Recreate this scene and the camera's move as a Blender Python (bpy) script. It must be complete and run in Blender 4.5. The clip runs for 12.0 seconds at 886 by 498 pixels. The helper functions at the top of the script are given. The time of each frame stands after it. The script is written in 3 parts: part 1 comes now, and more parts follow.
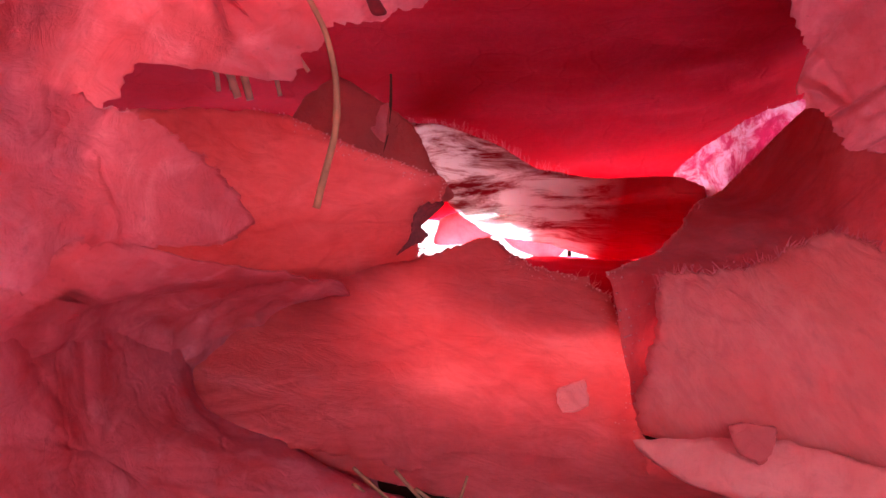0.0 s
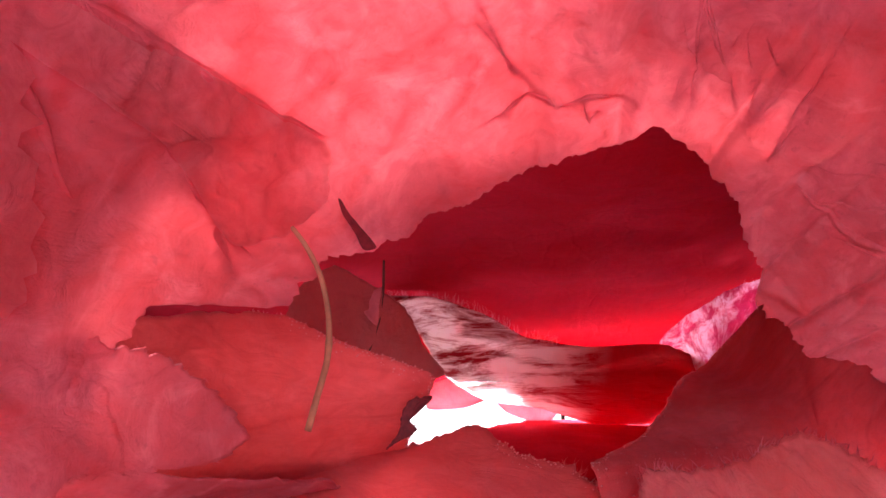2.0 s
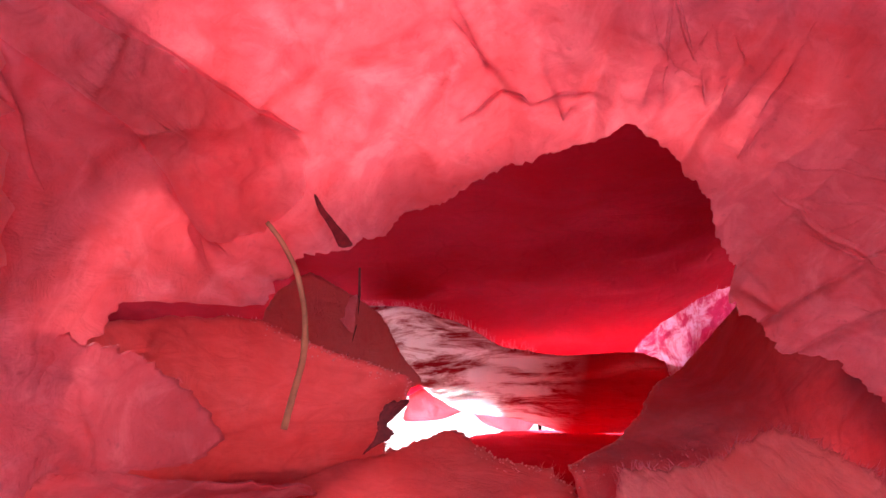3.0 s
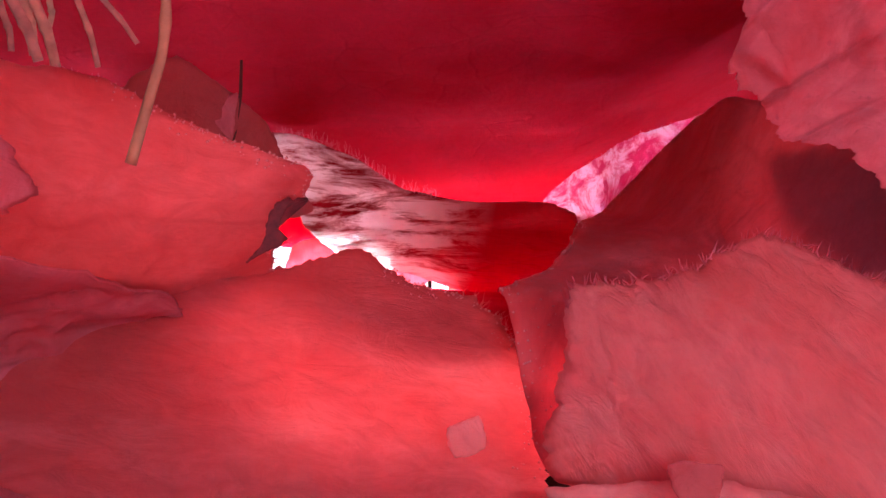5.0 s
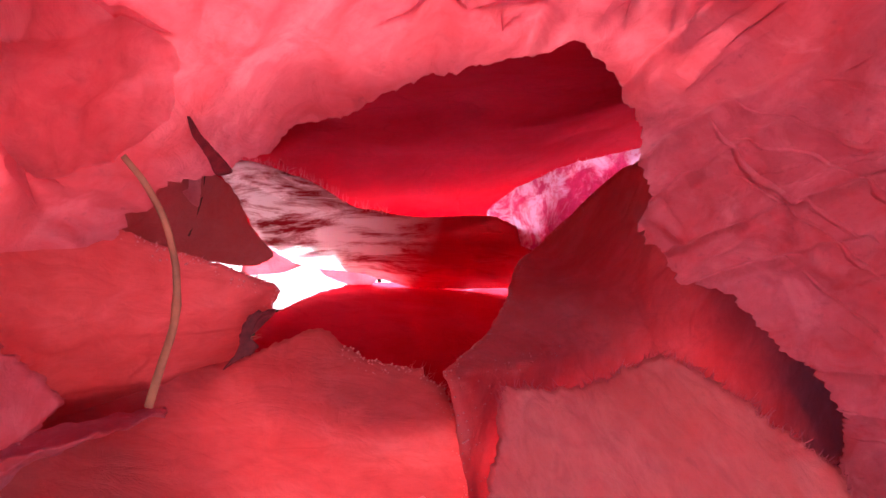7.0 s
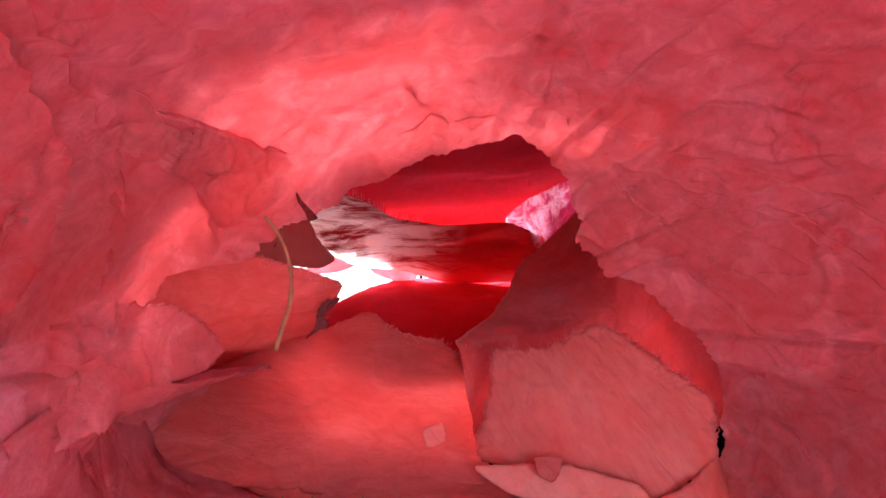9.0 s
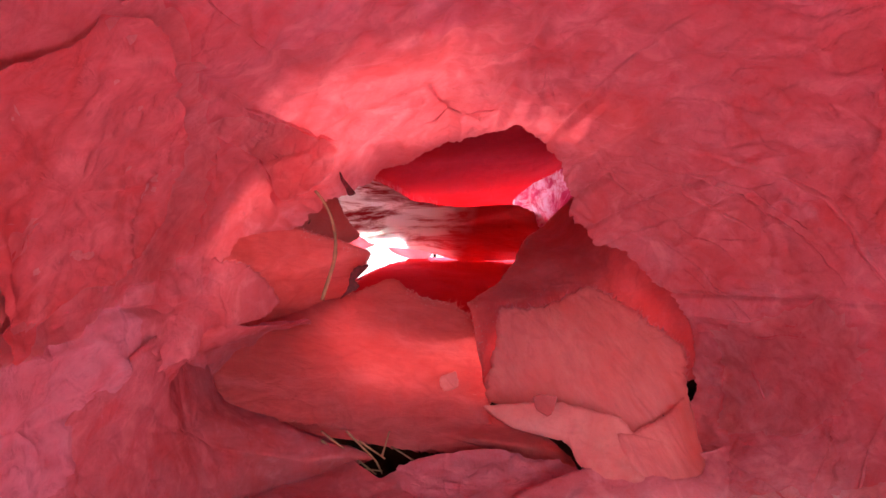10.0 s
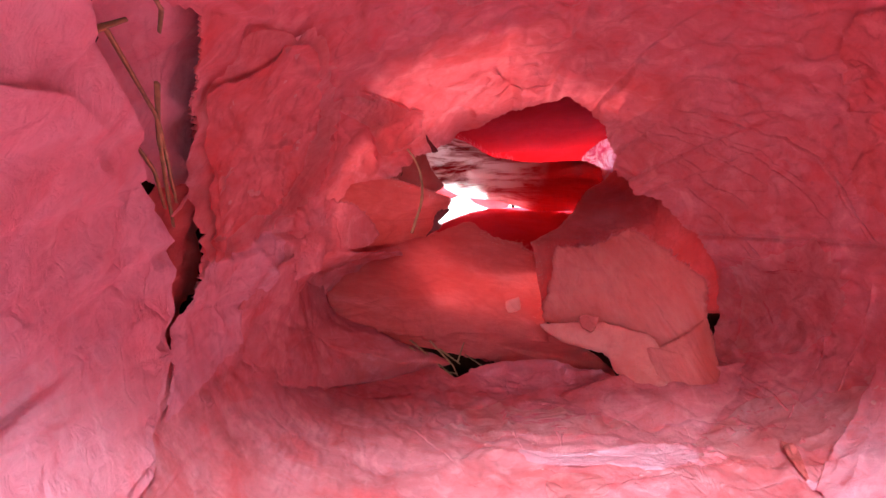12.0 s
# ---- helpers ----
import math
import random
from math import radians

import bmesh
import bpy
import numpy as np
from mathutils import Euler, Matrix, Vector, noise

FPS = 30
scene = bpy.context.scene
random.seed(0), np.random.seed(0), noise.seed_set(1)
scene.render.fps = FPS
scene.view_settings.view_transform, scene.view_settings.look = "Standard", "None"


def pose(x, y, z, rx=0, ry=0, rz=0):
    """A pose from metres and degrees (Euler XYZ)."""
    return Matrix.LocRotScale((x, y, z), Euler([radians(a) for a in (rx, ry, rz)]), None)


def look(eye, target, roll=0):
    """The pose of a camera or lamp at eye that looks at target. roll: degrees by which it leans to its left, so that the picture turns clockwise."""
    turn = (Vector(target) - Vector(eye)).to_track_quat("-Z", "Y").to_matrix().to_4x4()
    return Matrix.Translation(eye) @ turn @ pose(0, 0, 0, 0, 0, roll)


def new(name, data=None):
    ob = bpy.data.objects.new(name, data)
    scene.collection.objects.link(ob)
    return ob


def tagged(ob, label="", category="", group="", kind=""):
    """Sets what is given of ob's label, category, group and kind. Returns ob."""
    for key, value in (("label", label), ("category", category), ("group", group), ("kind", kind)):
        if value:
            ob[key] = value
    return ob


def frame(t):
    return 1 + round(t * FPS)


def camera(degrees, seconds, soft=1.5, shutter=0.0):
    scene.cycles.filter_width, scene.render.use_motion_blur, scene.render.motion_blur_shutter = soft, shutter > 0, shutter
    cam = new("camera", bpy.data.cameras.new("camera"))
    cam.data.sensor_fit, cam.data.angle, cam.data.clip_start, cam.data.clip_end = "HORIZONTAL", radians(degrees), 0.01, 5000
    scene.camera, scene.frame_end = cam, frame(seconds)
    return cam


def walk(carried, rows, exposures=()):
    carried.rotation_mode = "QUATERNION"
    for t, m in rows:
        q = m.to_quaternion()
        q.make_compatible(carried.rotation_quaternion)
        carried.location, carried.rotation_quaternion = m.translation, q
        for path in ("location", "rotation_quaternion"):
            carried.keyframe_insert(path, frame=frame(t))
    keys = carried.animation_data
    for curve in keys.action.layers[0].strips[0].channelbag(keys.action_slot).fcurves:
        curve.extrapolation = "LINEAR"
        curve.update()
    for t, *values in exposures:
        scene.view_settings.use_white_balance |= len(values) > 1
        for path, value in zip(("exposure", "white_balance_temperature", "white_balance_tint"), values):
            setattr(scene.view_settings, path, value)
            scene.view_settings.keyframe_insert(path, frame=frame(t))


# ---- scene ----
cam = camera(60.4, 12.0)
PATH = [
    (0, (0.055, 0.032, 0.296), (0.044, 2.032, 0.323), 0.1),
    (0.5, (0.056, 0.032, 0.31), (0.044, 2.03, 0.401), 0.0),
    (1, (0.06, 0.028, 0.319), (0.049, 2.021, 0.478), -0.1),
    (1.5, (0.061, 0.018, 0.323), (0.046, 1.998, 0.609), -0.2),
    (2, (0.059, 0.012, 0.319), (0.057, 1.974, 0.706), -0.2),
    (2.5, (0.059, 0.009, 0.32), (0.099, 1.964, 0.742), -0.4),
    (2.7, (0.059, 0.009, 0.318), (0.108, 1.958, 0.762), -0.8),
    (4.3, (0.053, 0.073, 0.29), (0.238, 2.053, 0.504), 0.1),
    (4.5, (0.052, 0.08, 0.289), (0.286, 2.058, 0.465), -0.2),
    (5, (0.049, 0.092, 0.284), (0.435, 2.049, 0.431), 0.2),
    (5.5, (0.036, 0.089, 0.302), (0.575, 2.011, 0.434), 0.4),
    (6, (0.031, 0.077, 0.328), (0.579, 1.998, 0.421), 0.7),
    (6.5, (0.036, 0.065, 0.345), (0.601, 1.983, 0.326), 0.6),
    (7, (0.039, 0.052, 0.353), (0.56, 1.982, 0.296), 0.7),
    (7.2, (0.039, 0.045, 0.353), (0.543, 1.979, 0.283), 0.9),
    (9, (0.026, -0.09, 0.364), (0.418, 1.87, 0.293), -0.5),
    (9.5, (0.014, -0.124, 0.362), (0.417, 1.833, 0.275), -0.6),
    (10, (0.009, -0.164, 0.356), (0.373, 1.8, 0.258), -0.5),
    (10.5, (-0.009, -0.201, 0.345), (0.373, 1.76, 0.237), -0.5),
    (11, (0.008, -0.213, 0.35), (0.314, 1.755, 0.163), -0.1),
    (11.5, (0.009, -0.243, 0.349), (0.234, 1.734, 0.146), 0.1),
    (12, (0.006, -0.282, 0.355), (0.137, 1.702, 0.142), -0.1),
]
walk(cam, [(t, look(eye, target, roll)) for t, eye, target, roll in PATH], exposures=((0, 1.93, 6500, 26), (1, 1.87, 6500, 24), (2.5, 1.91, 6500, 21), (5, 2.01, 6450, 34), (7.2, 1.93, 6450, 27), (9, 1.95, 6300, 4), (12, 1.65, 6100, 1)))

# ---- light ----
world = bpy.data.worlds.new("sky")
scene.world = world
world.use_nodes = True
wn = world.node_tree
sky = wn.nodes.new("ShaderNodeTexSky")
sky.sky_type, sky.sun_disc = "NISHITA", False
sky.sun_elevation, sky.sun_rotation = radians(54), radians(-51)
wn.links.new(sky.outputs[0], wn.nodes["Background"].inputs[0])
wn.nodes["Background"].inputs[1].default_value = 0.05
sun = new("sun", bpy.data.lights.new("sun", "SUN"))
sun.data.energy, sun.data.angle, sun.data.color = 5.0, radians(38), (1.0, 0.95, 0.9)
sun.matrix_world = look((-0.55, 0.72, 1.5), (0.10, 0.2, 0.4))


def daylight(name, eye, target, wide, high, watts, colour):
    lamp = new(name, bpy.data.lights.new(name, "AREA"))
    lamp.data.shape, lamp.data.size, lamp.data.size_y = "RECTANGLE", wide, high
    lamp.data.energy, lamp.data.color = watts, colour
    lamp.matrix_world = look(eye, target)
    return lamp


daylight("mouth_daylight", (0.12, -1.00, 0.93), (0.10, 0.0, 0.2), 0.45, 0.12, 22.3, (0.97, 0.98, 1.06))
# narrow-beam fill lamp added in the mouth to brighten the flaps
daylight("mouth_fill", (0.12, -0.42, 0.35), (0.09, 0.32, 0.25), 0.24, 0.16, 0.032, (1.0, 0.94, 0.99)).data.spread = radians(52)
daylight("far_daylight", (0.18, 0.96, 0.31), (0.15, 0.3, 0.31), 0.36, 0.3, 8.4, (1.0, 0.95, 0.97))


# ---- materials ----
def paper(name, face, glow, clear=0.5, gloss=0.25, rough=0.55, coat=0.0, fibre=1.0, blotch=0.35, pale=None, pale_at=0.62, pale_to=None, along=(1, 1, 1), tilt=0.0, mottle=0.0):
    """Dyed tissue paper stiffened with glue: a pigmented face, light soaking through, fibres, blotches, creases."""
    m = bpy.data.materials.new(name)
    m.use_nodes = True
    t, k = m.node_tree.nodes, m.node_tree.links
    body, end = t["Principled BSDF"], t["Material Output"]
    co = t.new("ShaderNodeTexCoord")
    mp = t.new("ShaderNodeMapping")
    mp.inputs["Scale"].default_value = along
    lean = t.new("ShaderNodeMapping")
    lean.inputs["Rotation"].default_value = (0, tilt, 0)
    k.new(co.outputs["Object"], lean.inputs[0])
    k.new(lean.outputs[0], mp.inputs[0])

    def noise_tex(scale, detail, rgh=0.6, dist=0.0):
        n = t.new("ShaderNodeTexNoise")
        n.inputs["Scale"].default_value, n.inputs["Detail"].default_value = scale, detail
        n.inputs["Roughness"].default_value, n.inputs["Distortion"].default_value = rgh, dist
        k.new(mp.outputs[0], n.inputs["Vector"])
        return n.outputs[0]

    def ramp(src, a, b, lo=0.0, hi=1.0):
        r = t.new("ShaderNodeMapRange")
        r.inputs[1].default_value, r.inputs[2].default_value = a, b
        r.inputs[3].default_value, r.inputs[4].default_value = lo, hi
        k.new(src, r.inputs[0])
        return r.outputs[0]

    def mix(fac, a, b):
        x = t.new("ShaderNodeMix")
        x.data_type = "RGBA"
        for sock, v in ((x.inputs[0], fac), (x.inputs[6], a), (x.inputs[7], b)):
            if isinstance(v, tuple):
                sock.default_value = (*v, 1)
            elif isinstance(v, float):
                sock.default_value = v
            else:
                k.new(v, sock)
        return x.outputs[2]

    big = noise_tex(16, 4, 0.6, 0.6)
    mid = noise_tex(110, 7, 0.7, 1.0)
    fine = noise_tex(420, 5, 0.75, 0.4)
    warp = t.new("ShaderNodeVectorMath")
    warp.operation = "MULTIPLY_ADD"
    wob = t.new("ShaderNodeTexNoise")
    wob.inputs["Scale"].default_value, wob.inputs["Detail"].default_value = 40, 4
    k.new(mp.outputs[0], wob.inputs["Vector"])
    k.new(wob.outputs[1], warp.inputs[0])
    warp.inputs[1].default_value = (0.016, 0.016, 0.016)
    k.new(mp.outputs[0], warp.inputs[2])
    net = t.new("ShaderNodeTexVoronoi")
    net.feature = "DISTANCE_TO_EDGE"
    net.inputs["Scale"].default_value = 30
    k.new(warp.outputs[0], net.inputs["Vector"])
    line = t.new("ShaderNodeMath")
    line.operation = "MULTIPLY"
    k.new(ramp(net.outputs[0], 0.0, 0.05, 1.0, 0.0), line.inputs[0])
    k.new(ramp(noise_tex(30, 2), 0.45, 0.62), line.inputs[1])
    line = line.outputs[0]
    deep = tuple(c * f for c, f in zip(face, (0.72, 0.45, 0.5)))
    stain = (face[0] * 0.96, face[1] * 0.55, face[2] * 0.5)
    col = mix(ramp(big, 0.42, 0.66, 0.0, min(1, blotch * 2.4)), face, stain)
    col = mix(ramp(mid, 0.52, 0.72, 0.0, blotch * 0.9), col, tuple(min(1, c * 1.15 + 0.05) for c in face))
    col = mix(ramp(mid, 0.46, 0.3, 0.0, blotch * 1.2), col, deep)
    col = mix(ramp(fine, 0.52, 0.72, 0.0, 0.3 * fibre), col, deep)
    col = mix(ramp(line, 0, 1, 0.0, 0.2), col, deep)
    cloud = noise_tex(52, 6, 0.62, 0.9)
    if mottle:
        col = mix(ramp(cloud, 0.53, 0.66, 0.0, 0.62 * mottle), col, tuple(min(1, c * 1.08 + 0.10) for c in face))
        col = mix(ramp(cloud, 0.47, 0.34, 0.0, 0.75 * mottle), col, (face[0] * 0.93, face[1] * 0.42, face[2] * 0.42))
        speck = noise_tex(260, 3, 0.5, 0.2)
        col = mix(ramp(speck, 0.66, 0.74, 0.0, 0.45 * mottle), col, tuple(c * f for c, f in zip(face, (0.5, 0.35, 0.45))))
    cut = None
    # pale: highlights painted in patches into the face and soak colours
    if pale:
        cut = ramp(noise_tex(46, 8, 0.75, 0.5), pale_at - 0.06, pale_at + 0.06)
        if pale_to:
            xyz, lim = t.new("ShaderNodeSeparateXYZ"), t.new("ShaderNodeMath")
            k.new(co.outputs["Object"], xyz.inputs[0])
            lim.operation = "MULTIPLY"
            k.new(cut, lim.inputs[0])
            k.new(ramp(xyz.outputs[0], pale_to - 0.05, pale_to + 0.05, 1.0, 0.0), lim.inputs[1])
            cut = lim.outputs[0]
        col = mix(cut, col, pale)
    k.new(col, body.inputs["Base Color"])
    body.inputs["Specular IOR Level"].default_value = gloss
    k.new(ramp(mid, 0.3, 0.7, rough + 0.12, rough - 0.12), body.inputs["Roughness"])
    body.inputs["Coat Weight"].default_value, body.inputs["Coat Roughness"].default_value = coat, 0.22
    bump = t.new("ShaderNodeBump")
    bump.inputs["Strength"].default_value, bump.inputs["Distance"].default_value = 1.0, 0.0017
    wr = t.new("ShaderNodeMath")
    wr.operation = "MULTIPLY_ADD"
    k.new(fine, wr.inputs[0])
    wr.inputs[1].default_value = 0.05 * fibre
    k.new(mid, wr.inputs[2])
    rise = t.new("ShaderNodeMath")
    rise.operation = "MULTIPLY_ADD"
    k.new(line, rise.inputs[0])
    rise.inputs[1].default_value = -0.35
    k.new(wr.outputs[0], rise.inputs[2])
    k.new(rise.outputs[0], bump.inputs["Height"])
    k.new(bump.outputs[0], body.inputs["Normal"])
    through_it = t.new("ShaderNodeBsdfTranslucent")
    soak = mix(ramp(mid, 0.36, 0.64, 0.0, 1.0), glow, tuple(c * f for c, f in zip(glow, (0.66, 0.45, 0.45))))
    if mottle:
        soak = mix(ramp(cloud, 0.53, 0.66, 0.0, 0.5 * mottle), soak, tuple(min(1, c * 1.1 + 0.12) for c in glow))
    soak = mix(ramp(big, 0.38, 0.62, 0.0, 0.6), soak, tuple(c * f for c, f in zip(glow, (0.7, 0.45, 0.45))))
    soak = mix(ramp(line, 0, 1, 0.0, 0.3), soak, tuple(c * f for c, f in zip(glow, (0.55, 0.25, 0.25))))
    soak = mix(ramp(fine, 0.5, 0.7, 0.0, 0.4), soak, tuple(c * f for c, f in zip(glow, (0.7, 0.4, 0.4))))
    k.new(mix(cut, soak, pale) if cut else soak, through_it.inputs[0])
    both = t.new("ShaderNodeMixShader")
    both.inputs[0].default_value = clear
    k.new(body.outputs[0], both.inputs[1])
    k.new(through_it.outputs[0], both.inputs[2])
    k.new(both.outputs[0], end.inputs[0])
    return m


def plain(name, colour, rough=0.7, vary=0.4, scale=120, bump_mm=0.3, metal=0.0):
    m = bpy.data.materials.new(name)
    m.use_nodes = True
    t, k = m.node_tree.nodes, m.node_tree.links
    body = t["Principled BSDF"]
    co, n, r = t.new("ShaderNodeTexCoord"), t.new("ShaderNodeTexNoise"), t.new("ShaderNodeValToRGB")
    n.inputs["Scale"].default_value, n.inputs["Detail"].default_value = scale, 6
    k.new(co.outputs["Object"], n.inputs["Vector"])
    r.color_ramp.elements[0].position, r.color_ramp.elements[1].position = 0.3, 0.7
    r.color_ramp.elements[0].color = (*[c * (1 - vary) for c in colour], 1)
    r.color_ramp.elements[1].color = (*[min(1, c * (1 + vary)) for c in colour], 1)
    k.new(n.outputs[0], r.inputs[0])
    k.new(r.outputs[0], body.inputs["Base Color"])
    body.inputs["Roughness"].default_value, body.inputs["Metallic"].default_value = rough, metal
    body.inputs["Specular IOR Level"].default_value = 0.5 if rough < 0.9 else 0.0
    b = t.new("ShaderNodeBump")
    b.inputs["Distance"].default_value, b.inputs["Strength"].default_value = bump_mm / 1000, 0.6
    k.new(n.outputs[0], b.inputs["Height"])
    k.new(b.outputs[0], body.inputs["Normal"])
    return m


CORAL = paper("coral_paper", (0.82, 0.31, 0.375), (0.98, 0.45, 0.47), clear=0.42, mottle=1.0)
CORAL_WET = paper("glued_coral_paper", (0.86, 0.36, 0.45), (0.97, 0.35, 0.42), clear=0.36, coat=0.2, rough=0.5, mottle=1.0)
TISSUE = paper("thin_coral_tissue", (0.86, 0.36, 0.41), (1.0, 0.8, 0.8), clear=0.62, mottle=1.0)
PINK = paper("pink_paper", (0.88, 0.44, 0.56), (0.97, 0.40, 0.45), clear=0.35, blotch=0.2, mottle=0.5)
RED = paper("red_paper", (0.76, 0.18, 0.19), (0.99, 0.36, 0.34), clear=0.47, along=(0.45, 1, 1.1), tilt=-0.15, mottle=0.5, fibre=0.4)
STREAKED = paper("streaked_coral_paper", (0.92, 0.36, 0.35), (1.0, 0.5, 0.46), clear=0.42, along=(1.5, 1, 0.3), tilt=0.55, mottle=0.5, fibre=0.4)
PALE_CORAL = paper("pale_coral_paper", (0.98, 0.46, 0.43), (1.0, 0.55, 0.5), clear=0.35, mottle=0.4, fibre=0.4)
RED_CORAL = paper("red_coral_paper", (0.80, 0.255, 0.295), (0.98, 0.40, 0.42), clear=0.42, mottle=0.9)
CRIMSON = paper("crimson_paper", (0.74, 0.055, 0.095), (0.80, 0.04, 0.06), clear=0.3, rough=0.7, gloss=0.0)
VAULT = paper("dark_crimson_paper", (0.52, 0.032, 0.065), (0.92, 0.04, 0.075), clear=0.36, rough=0.7, gloss=0.0)
DEEP_RED = paper("deep_red_paper", (0.88, 0.26, 0.28), (0.97, 0.26, 0.26), clear=0.45, rough=0.6, gloss=0.2, along=(1.2, 1, 0.4), tilt=-0.6, mottle=0.5, fibre=0.4)
DULL = paper("dull_red_paper", (0.55, 0.15, 0.15), (0.6, 0.1, 0.1), clear=0.2)
DARK = plain("dark_crimson_scrap", (0.14, 0.015, 0.02), 0.7, 0.4, 300)
GLUE = plain("dried_glue", (0.85, 0.38, 0.38), 0.05, 0.1, 300, 0.0)
PALE_STRAW = plain("pale_dry_grass", (0.62, 0.48, 0.36), 0.6, 0.3, 200)
# white light streaks on the crimson are painted in by pale
FRAYED = paper("highlit_crimson_paper", (0.40, 0.015, 0.03), (0.45, 0.02, 0.035), clear=0.46, rough=0.35, coat=0.4, pale=(1.0, 0.92, 0.94), pale_at=0.49, pale_to=0.15, along=(0.28, 1, 1.5))
# coat gives real gloss; pale adds painted purple-white glints
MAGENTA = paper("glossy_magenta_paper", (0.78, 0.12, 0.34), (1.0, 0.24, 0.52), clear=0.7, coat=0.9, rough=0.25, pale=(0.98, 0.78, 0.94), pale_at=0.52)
TWIG = plain("dark_twig", (0.10, 0.035, 0.025), 0.7, 0.4, 200)
STRAW = plain("dry_straw", (0.31, 0.19, 0.10), 0.6, 0.35, 200)
# near-black: the soil, the post, and the sheets added as shade
SOIL_SHADE = plain("dark_soil_and_shade", (0.03, 0.018, 0.012), 0.95, 0.6, 60, 4)


# ---- shapes ----
def link_mesh(name, verts, faces, material, smooth=True, thick=0.0):
    me = bpy.data.meshes.new(name)
    me.from_pydata([tuple(v) for v in verts], [], faces)
    me.polygons.foreach_set("use_smooth", [smooth] * len(me.polygons))
    me.materials.append(material)
    me.update()
    ob = new(name, me)
    if thick:
        s = ob.modifiers.new("thickness", "SOLIDIFY")
        s.thickness, s.offset = thick, 0
    return ob


def under(ob, parent):
    ob.parent = parent
    return ob


def fractal(p, octaves=3):
    return noise.fractal(p, 1.0, 2.0, octaves)


def smooth_loop(points, n):
    """n points evenly along a closed soft curve through the corners."""
    p = np.array(points, float)
    c = len(p)
    out = []
    for i in range(c):
        a, b, d, e = p[i - 1], p[i], p[(i + 1) % c], p[(i + 2) % c]
        for s in np.linspace(0, 1, 24, endpoint=False):
            k = 0.6
            m1, m2 = (d - a) * k / 2, (e - b) * k / 2
            out.append((2 * s**3 - 3 * s**2 + 1) * b + (s**3 - 2 * s**2 + s) * m1 + (-2 * s**3 + 3 * s**2) * d + (s**3 - s**2) * m2)
    out = np.array(out)
    step = np.linalg.norm(np.roll(out, -1, 0) - out, axis=1)
    run = np.concatenate([[0], np.cumsum(step)])
    closed = np.vstack([out, out[:1]])
    at = np.linspace(0, run[-1], n, endpoint=False)
    return np.stack([np.interp(at, run, closed[:, i]) for i in range(3)], 1)


def sheet(name, corners, material, bulge=0.0, jag=0.0012, wrinkle=0.0012, grain=45.0, thick=0.0006, seed=0, n=220, rings=16, toward=(0, -1, 0)):
    """A torn sheet of paper: corners run round its edge; it swells by bulge towards the viewer's side and is creased."""
    edge = smooth_loop(corners, n)
    mid = edge.mean(0)
    ctrl = np.array(corners, float)
    _, _, v = np.linalg.svd(ctrl - ctrl.mean(0))
    u, w, nrm = v[0], v[1], v[2]
    if nrm @ np.array(toward) < 0:
        nrm = -nrm
    calm = edge.copy()
    for i in range(n):
        out = edge[i] - mid
        r = np.linalg.norm(out)
        q = Vector(edge[i] * 130 + seed * 7.1)
        tear = jag * (fractal(q, 4) + 0.7 * fractal(q * 3.7, 2))
        edge[i] = edge[i] + out / r * tear
    flat_c = np.stack([(ctrl - mid) @ u, (ctrl - mid) @ w], 1)
    off_c = (ctrl - mid) @ nrm
    all_pts = []
    for k in range(1, rings + 1):
        s = (k / rings) ** 0.8
        for i in range(n):
            all_pts.append((s, mid + (calm[i] - mid) * s + (edge[i] - calm[i]) * s ** 9))
    verts = []
    for s, p in [(0.0, mid)] + all_pts:
        a, b = (p - mid) @ u, (p - mid) @ w
        d = np.hypot(flat_c[:, 0] - a, flat_c[:, 1] - b)
        wt = 1 / (d + 0.004) ** 2
        h_soft = (wt * off_c).sum() / wt.sum()
        h = (p - mid) @ nrm
        q = Vector(p)
        crease = wrinkle * (fractal(q * grain + Vector((seed, 0, 0)), 4) + 0.6 * (abs(noise.noise(q * grain * 1.9 + Vector((0, seed, 3)))) - 0.3))
        verts.append(p + nrm * ((h_soft - h) * (1 - s) + bulge * (1 - s * s) + crease))
    faces = [(0, 1 + i, 1 + (i + 1) % n) for i in range(n)]
    for k in range(rings - 1):
        for i in range(n):
            j = (i + 1) % n
            faces.append((1 + k * n + i, 1 + (k + 1) * n + i, 1 + (k + 1) * n + j, 1 + k * n + j))
    ob = link_mesh(name, verts, faces, material, thick=thick)
    return ob, edge, nrm


def fibres(parent, edge, start, stop, count, length, material, way=(0, 0, 1), spread=0.6, width=0.00018, seed=1, name="fringe"):
    """Torn fibres along the stretch start..stop (0 to 1) of a sheet's edge, as slim three-sided spikes."""
    rnd = random.Random(seed)
    mid = edge.mean(0)
    verts, faces = [], []
    for _ in range(count):
        at = (start + (stop - start) * rnd.random()) % 1
        p = Vector(edge[int(at * len(edge)) % len(edge)])
        out = ((p - Vector(mid)).normalized() * 0.6 + Vector(way) + Vector([rnd.gauss(0, spread) for _ in range(3)])).normalized()
        ln, side = length * (0.3 + rnd.random()), out.orthogonal().normalized()
        p = p - out * 0.001
        bend = side * ln * rnd.uniform(-0.3, 0.3)
        base = len(verts)
        for q, wd in ((p, width), (p + out * ln * 0.5 + bend, width * 0.8), (p + out * ln, width * 0.25)):
            for k in range(3):
                turn = Matrix.Rotation(k * 2.0944, 3, out)
                verts.append(q + turn @ side * wd)
